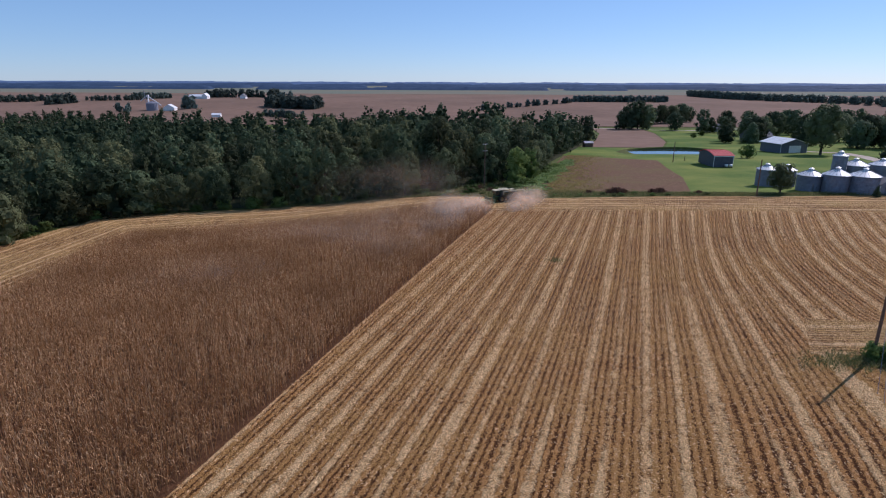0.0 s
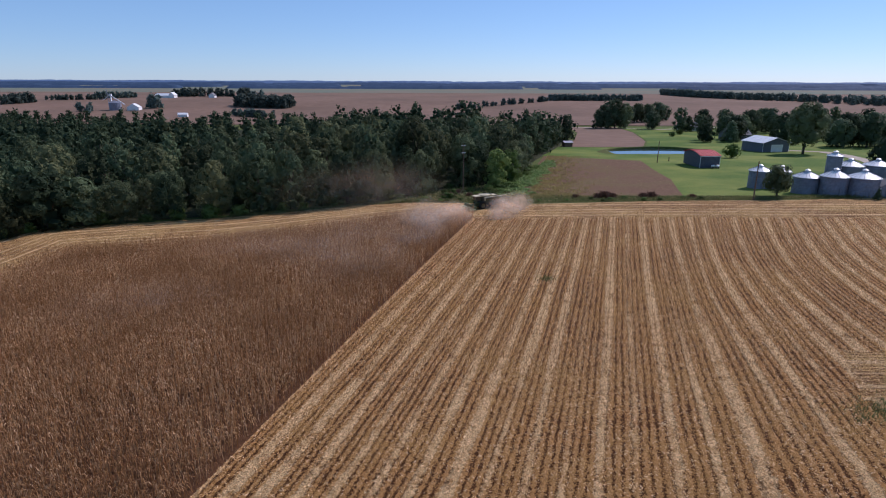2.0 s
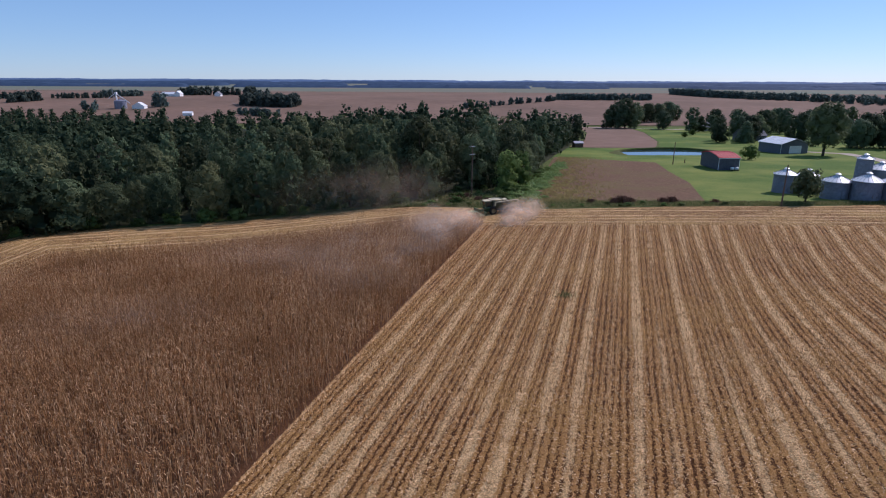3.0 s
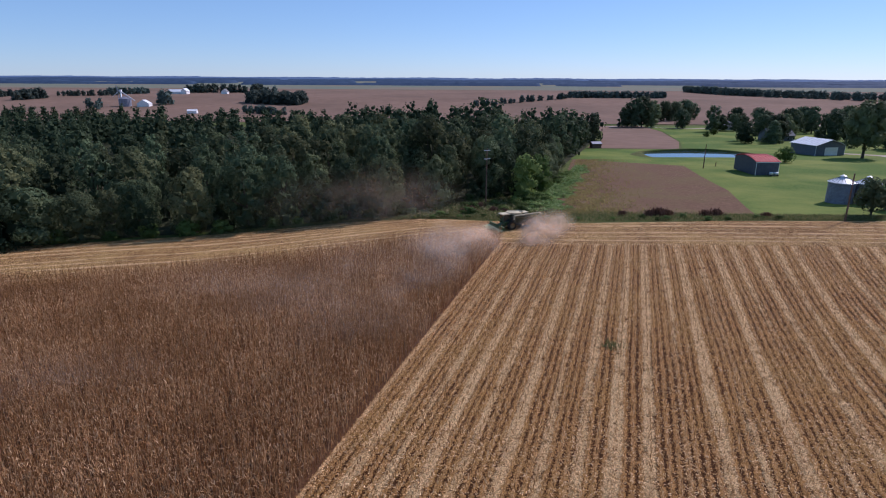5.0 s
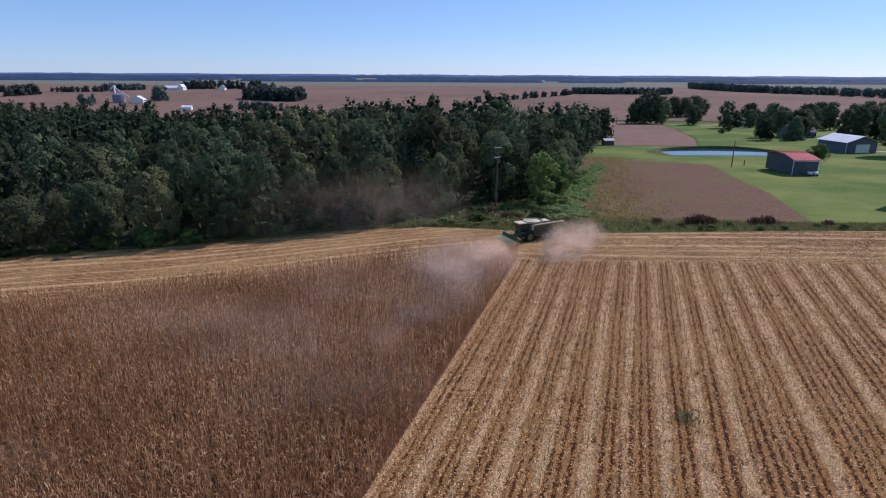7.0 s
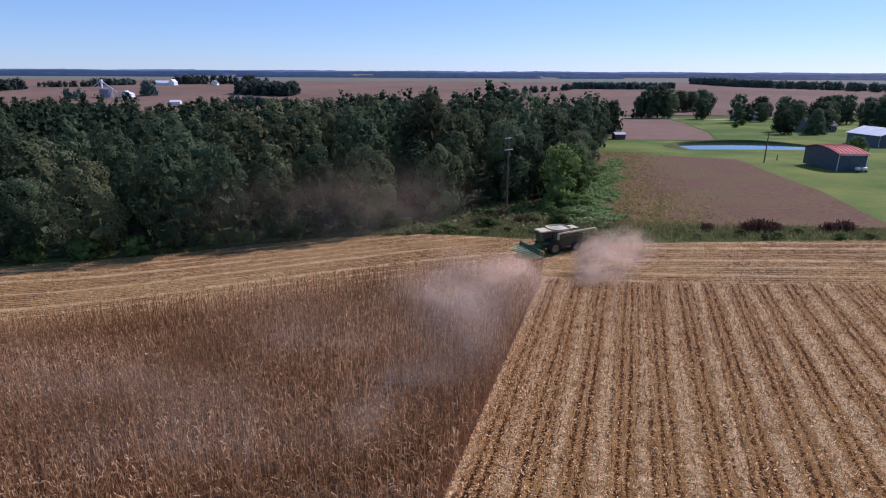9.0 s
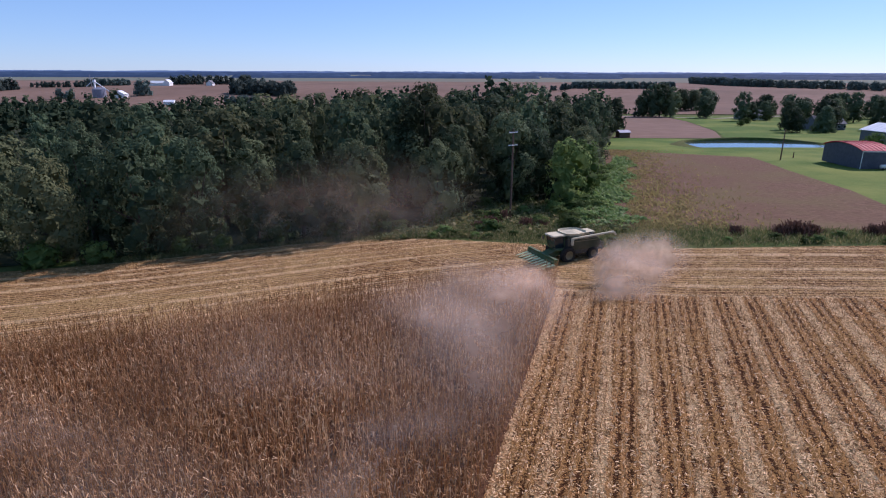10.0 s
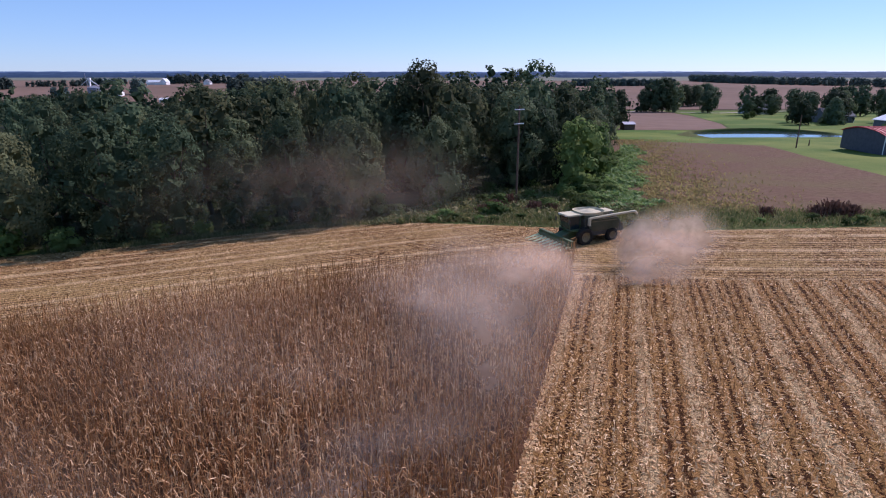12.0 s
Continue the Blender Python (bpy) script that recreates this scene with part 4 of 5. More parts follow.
P = P0[i] * (1 - t) + P1[i] * t + rng.normal(0, 0.12, (m_, 2))
soy = new("soybean_plants", quad_mesh("soybean_plants", blades(P[:, 0], P[:, 1], 0.08, 0.26, 0.045), M_SOYLEAF))
tagged(soy, "ripe leafless brown soybean plants", "soybeans", kind="stuff")
P0 = curve([(19.5, 146), (26.5, 177), (35.5, 215), (43.5, 247)], 400)
m_ = 15000
P = P0[(400 * rng.uniform(0, 1, m_) ** 1.5).astype(int)] + np.column_stack([3.0 + np.abs(rng.normal(0, 6.5, m_)), rng.normal(0, 0.5, m_)])
P = P[np.sin(P[:, 0] * 0.9) * np.sin(P[:, 1] * 0.5) + rng.normal(0, 0.5, m_) > -0.3]
scrub = np.column_stack([rng.uniform(-10, 21, 7000), rng.uniform(145, 168, 7000)])
scrub = scrub[scrub[:, 1] < np.interp(scrub[:, 0], [-10, 0, 6, 21], [151, 160, 168, 168])]
ns = len(scrub)
rough_q = np.concatenate([blades(scrub[:, 0], scrub[:, 1], 0.15, 0.6, 0.035), flakes(scrub[:, 0] + 0.2, scrub[:, 1], rng.uniform(0.05, 0.5, ns), rng.uniform(0.2, 0.5, ns), rng.uniform(0.1, 0.3, ns), 0.5)])
tagged(new("tall_grass", quad_mesh("tall_grass", rough_q, M_WEED)), "uneven tall grass round the power pole", "grass", kind="stuff")
nv = 17000
t = rng.uniform(0, 1, nv)
wide = rng.uniform(0, 1, nv)
vx, vy = 15.5 + 26 * t + wide * (6.5 - 3.5 * t) * (1 + 0.5 * np.sin(41 * t) * np.sin(17 * t + 1)), 150 + 72 * t + rng.normal(0, 1.0, nv)
mound = 0.15 + 0.5 * (1 - wide) + 0.35 * np.sin(vx * 1.7) * np.sin(vy * 1.1)
vines = flakes(vx, vy, np.maximum(0.08, mound * rng.uniform(0.5, 1.1, nv)), rng.uniform(0.18, 0.4, nv), rng.uniform(0.15, 0.32, nv), 0.45)
tagged(new("vines", quad_mesh("vines", vines, M_VINE)), "bright green creeping vines between the wood and the soybeans", "vines", kind="stuff")
verge = new("green_verge", quad_mesh("green_verge", blades(P[:, 0], P[:, 1], 0.15, 0.38, 0.11), M_OLIVE))
tagged(verge, "yellow-green weeds creeping into the soybean field", "weeds", kind="stuff")
g = rng.normal(0, 1, (1800, 2)) * np.array([2.6, 1.0]) + np.array([39.5, 54.5])
g2 = rng.normal(0, 0.5, (170, 2)) + np.array([16.2, 87.8])
g = np.concatenate([g, g2])
tuft = new("weed_patch", quad_mesh("weed_patch", blades(g[:, 0], g[:, 1], 0.12, 0.42, 0.035), M_WEED))
tagged(tuft, "green weeds round the pole and in the stubble", "weeds", kind="stuff")
for x, y, s in [(41.2, 55.2, 0.5), (42.6, 54.6, 0.6), (43.8, 55.4, 0.5), (45.2, 55.0, 0.55)]:
    plant_tree(BRIGHT[1], x, y, s, 0, "leafy bush at the foot of the pole", "bushes at the pole", 1.0, "bush")

# ---- pond ----
pond_xy = [(76.5, 270), (76.5, 257), (82, 251.5), (91, 249.5), (101, 248.8), (109, 249), (117, 253), (120.5, 262), (119.5, 268), (113.5, 273), (108, 275.8), (99, 277), (88, 274.6)]
bm = bmesh.new()
ring = curve(pond_xy + pond_xy[:1], 61)[:-1]
ring = (np.roll(ring, 1, 0) + 2 * ring + np.roll(ring, -1, 0)) / 4
POND_Z = -4.12
bm.faces.new([bm.verts.new((x, y, POND_Z)) for x, y in ring])
tagged(new("water", bm_mesh("water", bm, M_WATER)), "still farm pond reflecting the sky", "pond", kind="structure")
c0 = ring.mean(0)
bank_v, bank_f = [], []
for j, (grow, up) in enumerate([(0.985, -0.5), (1.005, 0.6), (1.02, 1.0), (1.06, 0.95), (1.2, None)]):
    for x, y in ring:
        q = c0 + (np.array([x, y]) - c0) * grow
        g = float(height(*q))
        far_side = max(0.0, min(1.0, (q[1] - 262) / 15))
        z = POND_Z + up * (0.06 + 0.94 * far_side) if up is not None else g - 0.1
        bank_v.append((q[0], q[1], max(z, g + 0.05) if j in (1, 2, 3) else z))
nr = len(ring)
for j in range(4):
    for k in range(nr):
        bank_f.append((j * nr + k, j * nr + (k + 1) % nr, (j + 1) * nr + (k + 1) % nr, (j + 1) * nr + k))
tagged(new("pond_bank", mesh_np("pond_bank", bank_v, bank_f, M_GRASS, None, True)), "grassy bank round the pond", "bank", kind="structure")


# ---- buildings ----
def gable_house(name, m, wx, dy, eave, ridge, wall_mat, roof_mat, label, category, along="y", over=0.4, door=None, windows=(), trim=True, ribs=0, rib_mat=None, arch=False):
    """A building on [0, wx] x [0, dy]: gable roof with the ridge along x or y."""
    ob = thing(name, m, label, category)
    t = 0.2
    if along == "y":
        out = [(0, 0), (wx, 0), (wx, eave), (wx / 2, ridge), (0, eave)]
        part("wall", prism(out, 0, t), wall_mat, ob, "front wall")
        part("wall", prism(out, dy - t, dy), wall_mat, ob)
        part("wall", box(0, t, t, dy - t, 0, eave), wall_mat, ob)
        part("wall", box(wx - t, wx, t, dy - t, 0, eave), wall_mat, ob)
        sl = (ridge - eave) / (wx / 2)
        for s in (0, 1):
            x0, x1 = (-over, wx / 2) if s == 0 else (wx / 2, wx + over)
            za, zb = (eave - sl * over, ridge) if s == 0 else (ridge, eave - sl * over)
            roof = part("roof", prism([(x0, za + 0.02), (x1, zb + 0.02), (x1, zb + 0.16), (x0, za + 0.16)], -over, dy + over), roof_mat, ob)
            for k in range(ribs):
                yk = -over + (dy + 2 * over) * (k + 0.5) / ribs
                part("rib", prism([(x0, za + 0.165), (x1, zb + 0.165), (x1, zb + 0.22), (x0, za + 0.22)], yk - 0.04, yk + 0.04), rib_mat or roof_mat, ob)
    else:
        out = [(0, 0), (dy, 0), (dy, eave)] + ([(dy * (1 - k / 8), eave - 0.1 + (ridge - eave) * (1 - (k / 4 - 1) ** 2)) for k in range(1, 8)] if arch else [(dy / 2, ridge)]) + [(0, eave)]
        turn = Matrix(((0, 1, 0, 0), (1, 0, 0, 0), (0, 0, 1, 0), (0, 0, 0, 1)))

        def swap(b):
            bmesh.ops.transform(b, matrix=turn, verts=b.verts)
            bmesh.ops.reverse_faces(b, faces=b.faces)
            return b
        part("wall", swap(prism(out, 0, t)), wall_mat, ob)
        part("wall", swap(prism(out, wx - t, wx)), wall_mat, ob)
        part("wall", box(t, wx - t, 0, t, 0, eave), wall_mat, ob, "front wall")
        part("wall", box(t, wx - t, dy - t, dy, 0, eave), wall_mat, ob)
        bend = [(-over + (dy + 2 * over) * k / 14, eave + (ridge - eave) * (1 - (k / 7 - 1) ** 2)) for k in range(15)]

        def bowed(x0, x1, low, high):
            return swap(prism([(v, z + low) for v, z in bend] + [(v, z + high) for v, z in reversed(bend)], x0, x1))
        if arch:
            part("roof", bowed(-over, wx + over, -0.05, 0.09), roof_mat, ob, "bowed red sheet roof")
            for k in range(ribs):
                xk = -over + (wx + 2 * over) * (k + 0.5) / ribs
                part("rib", bowed(xk - 0.09, xk + 0.09, 0.095, 0.22), rib_mat, ob)
        sl = (ridge - eave) / (dy / 2)
        for s in () if arch else (0, 1):
            y0, y1 = (-over, dy / 2) if s == 0 else (dy / 2, dy + over)
            za, zb = (eave - sl * over, ridge) if s == 0 else (ridge, eave - sl * over)
            part("roof", swap(prism([(y0, za + 0.02), (y1, zb + 0.02), (y1, zb + 0.16), (y0, za + 0.16)], -over, wx + over)), roof_mat, ob)
            for k in range(ribs):
                xk = -over + (wx + 2 * over) * (k + 0.5) / ribs
                part("rib", swap(prism([(y0, za + 0.165), (y1, zb + 0.165), (y1, zb + 0.24), (y0, za + 0.24)], xk - 0.06, xk + 0.06)), rib_mat or roof_mat, ob)
    if trim:
        for x in (-0.03, wx - 0.09):
            part("corner_trim", box(x, x + 0.12, -0.03, 0.09, 0, eave - 0.05), M_WHITE, ob, "white corner trim")
    if door:
        x0, x1, z1, dm = door
        dr = part("door", box(x0, x1, -0.06, -0.004, 0, z1), dm, ob, "large sliding door")
        n = 4
        for k in range(1, n):
            part("batten", box(x0 + (x1 - x0) * k / n - 0.03, x0 + (x1 - x0) * k / n + 0.03, -0.085, -0.061, 0.05, z1 - 0.05), M_WHITE, dr)
    for x0, x1, z0, z1 in windows:
        w = part("window", box(x0, x1, -0.05, -0.004, z0, z1), M_GLASS, ob, "dark window")
        part("window_frame", joined(box(x0 - 0.07, x1 + 0.07, -0.07, -0.004, z1 + 0.002, z1 + 0.08), box(x0 - 0.07, x1 + 0.07, -0.07, -0.004, z0 - 0.08, z0 - 0.002),
                                    box(x0 - 0.07, x0 - 0.002, -0.07, -0.004, z0, z1), box(x1 + 0.002, x1 + 0.07, -0.07, -0.004, z0, z1)), M_WHITE, w)
    return ob


barn = gable_house("machinery_barn", on(86.6, 199.8, -1.5, -0.1), 6.3, 13.5, 3.9, 5.0, M_DARKWALL, M_REDROOF, "dark sheet-metal barn with a bowed red ribbed roof", "barn", "x", 0.25, ribs=7, rib_mat=M_REDRIB, arch=True)
part("fascia", box(-0.25, 6.55, -0.32, -0.26, 3.72, 3.9), M_WHITE, barn, "white eave board")
for k in range(6):
    part("panel_seam", box(0.6 + k * 1.05, 0.66 + k * 1.05, -0.025, -0.003, 0.05, 3.7), M_DARKWALL, barn)
# white tank trailer parked in front of the red-roofed barn
trailer = thing("tank_trailer", on(90.2, 198.2, 0), "small white twin-tank trailer parked by the barn", "trailer")
for x in (0, 1.4):
    part("tank", joined(tube((x - 0.45, 0, 0.75), (x + 0.45, 0, 0.75), 0.42, n=14)), M_WHITE, trailer, smooth=True)
part("chassis", box(-0.7, 2.1, -0.35, 0.35, 0.25, 0.34), M_DARK, trailer)
for x in (-0.2, 1.6):
    part("wheel", tube((x, -0.5, 0.25), (x, -0.36, 0.25), 0.25), M_TYRE, trailer)

gable_house("white_roofed_barn", on(145, 268, 12, -0.3), 13.5, 13, 4.3, 6.4, M_GREYWALL, M_WHITEROOF, "large grey pole barn with a white metal roof", "barn", "y", 0.5, door=(4.2, 10.2, 3.5, M_WHITE), ribs=7)
gable_house("garage", on(97.4, 136.8, 4, -0.1), 4.8, 5.5, 2.4, 3.7, M_STEEL, M_SHINGLE, "small grey shed beside the grain bins", "shed", "y", 0.25, door=(1.2, 3.4, 2.0, M_GREYWALL))
gable_house("house", on(171, 350, 8, -0.2), 14, 10, 3.2, 6.4, M_GREYWALL, M_SHINGLE, "low farmhouse with a grey shingle roof under trees", "house", "x", 0.5, windows=((2, 3.2, 1, 2.2), (5, 6.2, 1, 2.2), (10, 11.2, 1, 2.2), (13, 14.2, 1, 2.2)))
gable_house("house", on(186, 452, 0, -0.2), 16, 10, 3.0, 6.0, M_WHITE, M_SHINGLE, "white house with a grey roof behind the trees", "house", "x", 0.5, windows=((2, 3.2, 1, 2.2), (6, 7.2, 1, 2.2), (11, 12.2, 1, 2.2)))
gable_house("house", on(236, 392, 0, -0.2), 14, 10, 3.0, 6.0, M_WHITE, M_SHINGLE, "white house half hidden by trees", "house", "x", 0.5, windows=((2, 3.2, 1, 2.2), (6, 7.2, 1, 2.2)))
gable_house("shed", on(64.8, 300, 10, -0.1), 4.2, 3.4, 2.1, 2.8, M_POLE, M_STEEL, "small open-sided shed beside the wood", "shed", "x", 0.3, trim=False)


# ---- grain bins ----
def lathe(profile, n):
    V = [(r * math.cos(2 * math.pi * k / n), r * math.sin(2 * math.pi * k / n), z) for r, z in profile for k in range(n)]
    F = [(j * n + k, j * n + (k + 1) % n, (j + 1) * n + (k + 1) % n, (j + 1) * n + k) for j in range(len(profile) - 1) for k in range(n)]
    return V, F


def grain_bin(x, y, r, eave, peak, label, up=0.0):
    ob = thing("grain_bin", on(x, y, 0, up), label, "grain bin", "grain bins")
    prof, z, j = [(r + 0.05, -0.4)], 0.0, 0
    while z < eave:
        prof.append((r + (0.035 if j % 2 else -0.01), z))
        z += 0.14
        j += 1
    prof.append((r, eave))
    part("wall", mesh_np("wall", *lathe(prof, 40), M_STEEL), None, ob, "ribbed galvanised wall")
    for k in range(3):
        zz = eave * (k + 1) / 3.4
        part("ring_band", mesh_np("ring_band", *lathe([(r + 0.03, zz - 0.05), (r + 0.075, zz - 0.03), (r + 0.075, zz + 0.03), (r + 0.03, zz + 0.05)], 40), M_STEEL), None, ob)
    part("roof", mesh_np("roof", *lathe([(r + 0.22, eave - 0.12), (r + 0.22, eave - 0.02), (0.55, peak - 0.15)], 40), M_WHITEROOF), None, ob, "pale conical metal roof")
    for k in range(20):
        a = 2 * math.pi * k / 20
        part("roof_rib", tube(((r + 0.2) * math.cos(a), (r + 0.2) * math.sin(a), eave + 0.0), (0.55 * math.cos(a), 0.55 * math.sin(a), peak - 0.12), 0.04, 0.03, 4), M_STEEL, ob)
    part("cap", mesh_np("cap", *lathe([(0.5, peak - 0.2), (0.5, peak + 0.12), (0.65, peak + 0.12), (0.05, peak + 0.4)], 20), M_WHITEROOF), None, ob, "pale roof cap")
    d = part("door", box(-0.45, 0.45, -r - 0.1, -r + 0.05, 0.5, 1.9), M_STEEL, ob)
    part("handle", box(0.25, 0.32, -r - 0.16, -r - 0.101, 1.1, 1.3), M_DARK, d)
    lad = [tube((r * math.cos(a) * 1.03, r * math.sin(a) * 1.03, 0.3), (r * math.cos(a) * 1.03, r * math.sin(a) * 1.03, eave), 0.03, n=5) for a in (-1.2, -1.12)]
    part("ladder", joined(*lad), M_STEEL, ob)
    return ob


for x, y, r, e, p, lab in [
        (81.2, 155.4, 2.4, 4.4, 5.5, "small galvanised grain bin standing apart on the lawn"), (85.6, 154.0, 2.15, 4.3, 5.4, "small galvanised grain bin half hidden by a tree"), (86.2, 145.0, 2.7, 3.9, 5.2, "galvanised grain bin partly behind a small tree"),
        (90.2, 141.4, 2.75, 4.3, 5.7, "galvanised grain bin with a pale conical roof"), (95.4, 139.6, 3.1, 4.2, 5.6, "galvanised grain bin with a pale conical roof"),
        (100.6, 157.5, 1.7, 7.7, 8.5, "tall narrow galvanised grain bin"), (105.4, 158.4, 2.95, 5.2, 6.6, "galvanised grain bin in the second row"),
        (112.8, 159.0, 2.9, 5.2, 6.5, "galvanised grain bin in the second row"), (110.0, 142.2, 3.0, 4.6, 6.0, "galvanised grain bin with a pale conical roof"), (118.0, 150.0, 3.0, 4.6, 6.0, "galvanised grain bin with a pale conical roof")]:
    grain_bin(x, y, r, e, p, lab)


# ---- poles ----
def pole(x, y, tall, label, arms=(), up=0.0):
    ob = thing("utility_pole", on(x, y, 0), label, "utility pole", "utility poles")
    part("pole", tube((0, 0, -0.5), (0, 0, tall), 0.17, 0.11, 10), M_POLE, ob)
    for z, half, turn in arms:
        dx, dy = half * math.cos(turn), half * math.sin(turn)
        arm = part("crossarm", tube((-dx, -dy - 0.15, z), (dx, dy - 0.15, z), 0.06, n=6), M_WHITE, ob, "pale crossarm")
        for k in (-0.9, -0.45, 0.45, 0.9):
            part("insulator", tube((dx * k, dy * k - 0.15, z + 0.06), (dx * k, dy * k - 0.15, z + 0.2), 0.045, 0.03, 8), M_STEEL, arm)
    return ob


pole(8.4, 160.2, 12.2, "tall power pole with two pale crossarms against the wood", ((11.7, 0.75, 0.5), (9.9, 0.75, 0.5)))
pole(79.2, 216.6, 7.4, "plain weathered pole beside the pond")
pole(85.4, 222, 1.5, "short weathered post beside the pond")
pole(68.8, 134.6, 8.3, "leaning weathered pole by the grain bins")
near_pole = pole(41.3, 55.4, 10.5, "weathered utility pole standing in the field with guy wires", ((9.8, 1.1, 0.3),))
for dx, dy in ((-4.2, -6.8), (-4.7, -8.3)):
    part("guy_wire", tube((dx, dy, 0), (0, 0, 9.4), 0.018, n=5), M_STEEL, near_pole)

# ---- far farmstead across the fields ----
elev = thing("grain_elevator", on(-370, 706, 0, -0.4) @ Matrix.Scale(0.82, 4), "far white grain elevator with steel bins and a leg tower", "grain elevator")
for x, r, e in ((-14, 8, 11), (4, 6, 11)):
    part("bin", mesh_np("bin", *lathe([(r, -2), (r, e), (r + 0.3, e), (0.8, e + 3.0), (0.1, e + 3.2)], 24), M_STEEL), None, elev)
part("leg_tower", box(-5.2, -3.8, -1, 1, 0, 22), M_WHITEROOF, elev, "white leg tower")
part("head_house", box(-6, -3, -1.5, 1.5, 20, 23), M_WHITEROOF, elev)
part("spout", tube((-4.5, 0, 21), (14, 0, 8), 0.6, n=8), M_WHITEROOF, elev)
part("mast", tube((-8, 0, 12), (-9.5, 0, 29), 0.45, n=6), M_STEEL, elev)
part("spout", tube((-8, 0, 20), (-16, 0, 14), 0.4, n=8), M_WHITEROOF, elev)
gable_house("elevator_shed", on(-354, 700, 8, -0.3), 13, 11, 4, 8, M_WHITE, M_WHITEROOF, "white storage shed beside the grain elevator", "shed", "y", 0.3, trim=False)
gable_house("white_barn", on(-430, 935, 0, -0.3), 24, 12, 4, 7, M_WHITE, M_WHITEROOF, "long far barn with a white roof", "barn", "x", 0.4, trim=False)
gable_house("white_barn", on(-407, 930, 0, -0.3), 8, 12, 5, 9, M_WHITE, M_WHITEROOF, "white far barn beside a longer one", "barn", "y", 0.4, trim=False)
gable_house("far_house", on(-352, 945, 0, -0.3), 9, 9, 4, 8, M_WHITE, M_SHINGLE, "small far white house", "house", "y", 0.4, trim=False)
gable_house("far_house", on(-640, 770, 0, -0.3), 12, 9, 4, 7, M_WHITE, M_WHITEROOF, "small far white house by a copse", "house", "x", 0.4, trim=False)
gable_house("metal_shed", on(-262, 620, 10, -0.3), 9, 7, 3, 4.5, M_WHITE, M_WHITEROOF, "small white shed at the back of the wood", "shed", "x", 0.3, trim=False)

# ---- combine harvester ----
HX, HY, HTURN = 10.7, 134.0, 24.0     # front axle; the machine drives towards -x
combine = thing("combine_harvester", on(HX, HY, HTURN) @ Matrix.Scale(1 / PLAN, 4), "dusty green combine harvester cutting along the headland", "combine harvester")


def cpart(name, bm, material, label="", parent=None, smooth=False):
    return part(name, bm, material, parent or combine, label, smooth)


body = cpart("body", prism([(0.1, 1.0), (0.1, 2.9), (4.7, 2.9), (5.3, 2.3), (5.5, 1.3), (4.6, 0.9), (1.0, 0.85)], -1.35, 1.35, 0.06), M_DARK, "dark machine frame")
for s in (-1, 1):
    y0, y1 = (-1.52, -1.36) if s < 0 else (1.36, 1.52)
    cpart("side_panel", prism([(0.75, 1.45), (0.6, 2.75), (4.6, 2.85), (5.1, 2.2), (4.9, 1.45)], y0, y1, 0.04), M_DUSTYGREEN, "dusty green side panel")
    cpart("stripe", box(1.0, 4.6, min(s * 1.535, s * 1.522), max(s * 1.535, s * 1.522), 2.52, 2.62), M_YELLOW, "faded yellow stripe")
    cpart("handrail", joined(tube((0.2, s * 1.45, 2.0), (0.2, s * 1.45, 3.0), 0.025, n=6), tube((0.2, s * 1.45, 3.0), (0.7, s * 1.45, 3.0), 0.025, n=6)), M_YELLOW)
# grain tank with flared extensions
cpart("tank_base", box(0.15, 3.05, -1.3, 1.3, 2.9, 3.26, 0.03), M_DUSTYGREEN)
rim_v, rim_f, nk = [], [], 28
for grow, z in ((1.0, 3.25), (1.14, 3.62), (1.11, 3.63), (0.97, 3.27)):
    for k in range(nk):
        a = 2 * math.pi * k / nk
        cx, cy = math.cos(a), math.sin(a)
        rim_v.append((1.6 + 1.55 * grow * math.copysign(abs(cx) ** 0.7, cx), 1.36 * grow * math.copysign(abs(cy) ** 0.7, cy), z))
for j in range(4):
    for k in range(nk):
        rim_f.append((j * nk + k, j * nk + (k + 1) % nk, (j + 1) % 4 * nk + (k + 1) % nk, (j + 1) % 4 * nk + k))
cpart("tank_extension", mesh_np("tank_extension", rim_v, rim_f, M_TANK), None, "dusty pale flared oval grain tank rim")
bm = bmesh.new()
bmesh.ops.create_grid(bm, x_segments=14, y_segments=14, size=1)
for v in bm.verts:
    d = v.co.length
    v.co = Vector((1.6 + v.co.x * 1.36, v.co.y * 1.18, 3.44 + 0.36 * max(0, 1 - d) + 0.02 * math.sin(9 * v.co.x + 7 * v.co.y)))
cpart("grain_heap", bm, M_TANK, "heap of pale grain")
cpart("catwalk", box(3.12, 4.7, -0.8, 0.9, 3.37, 3.42, 0.01), M_TANK, "pale deck behind the tank")
# cab
cab = cpart("cab", prism([(-1.45, 1.75), (-1.75, 3.2), (-0.05, 3.3), (0.0, 1.75)], -0.85, 0.85, 0.04), M_GLASS, "dark glass cab")
cpart("cab_roof", box(-1.95, 0.1, -0.98, 0.98, 3.26, 3.46, 0.06), M_TANK, "pale cab roof", cab)
for s in (-0.87, 0.87):
    cpart("post", tube((-1.45, s, 1.75), (-1.75, s, 3.25), 0.05, n=6), M_GREEN, "", cab)
    cpart("post", tube((-0.1, s, 1.75), (-0.1, s, 3.25), 0.06, n=6), M_GREEN, "", cab)
    cpart("mirror", box(-1.95, -1.88, s * 1.5 - 0.12, s * 1.5 + 0.12, 2.5, 2.95), M_DARK, "", cab)
    cpart("lamp", box(-1.99, -1.951, s * 0.7 - 0.12, s * 0.7 + 0.12, 3.3, 3.41), M_WHITE, "", cab)
cpart("platform", box(-1.5, 0.1, -1.5, 1.3, 1.62, 1.74, 0.02), M_GREEN)
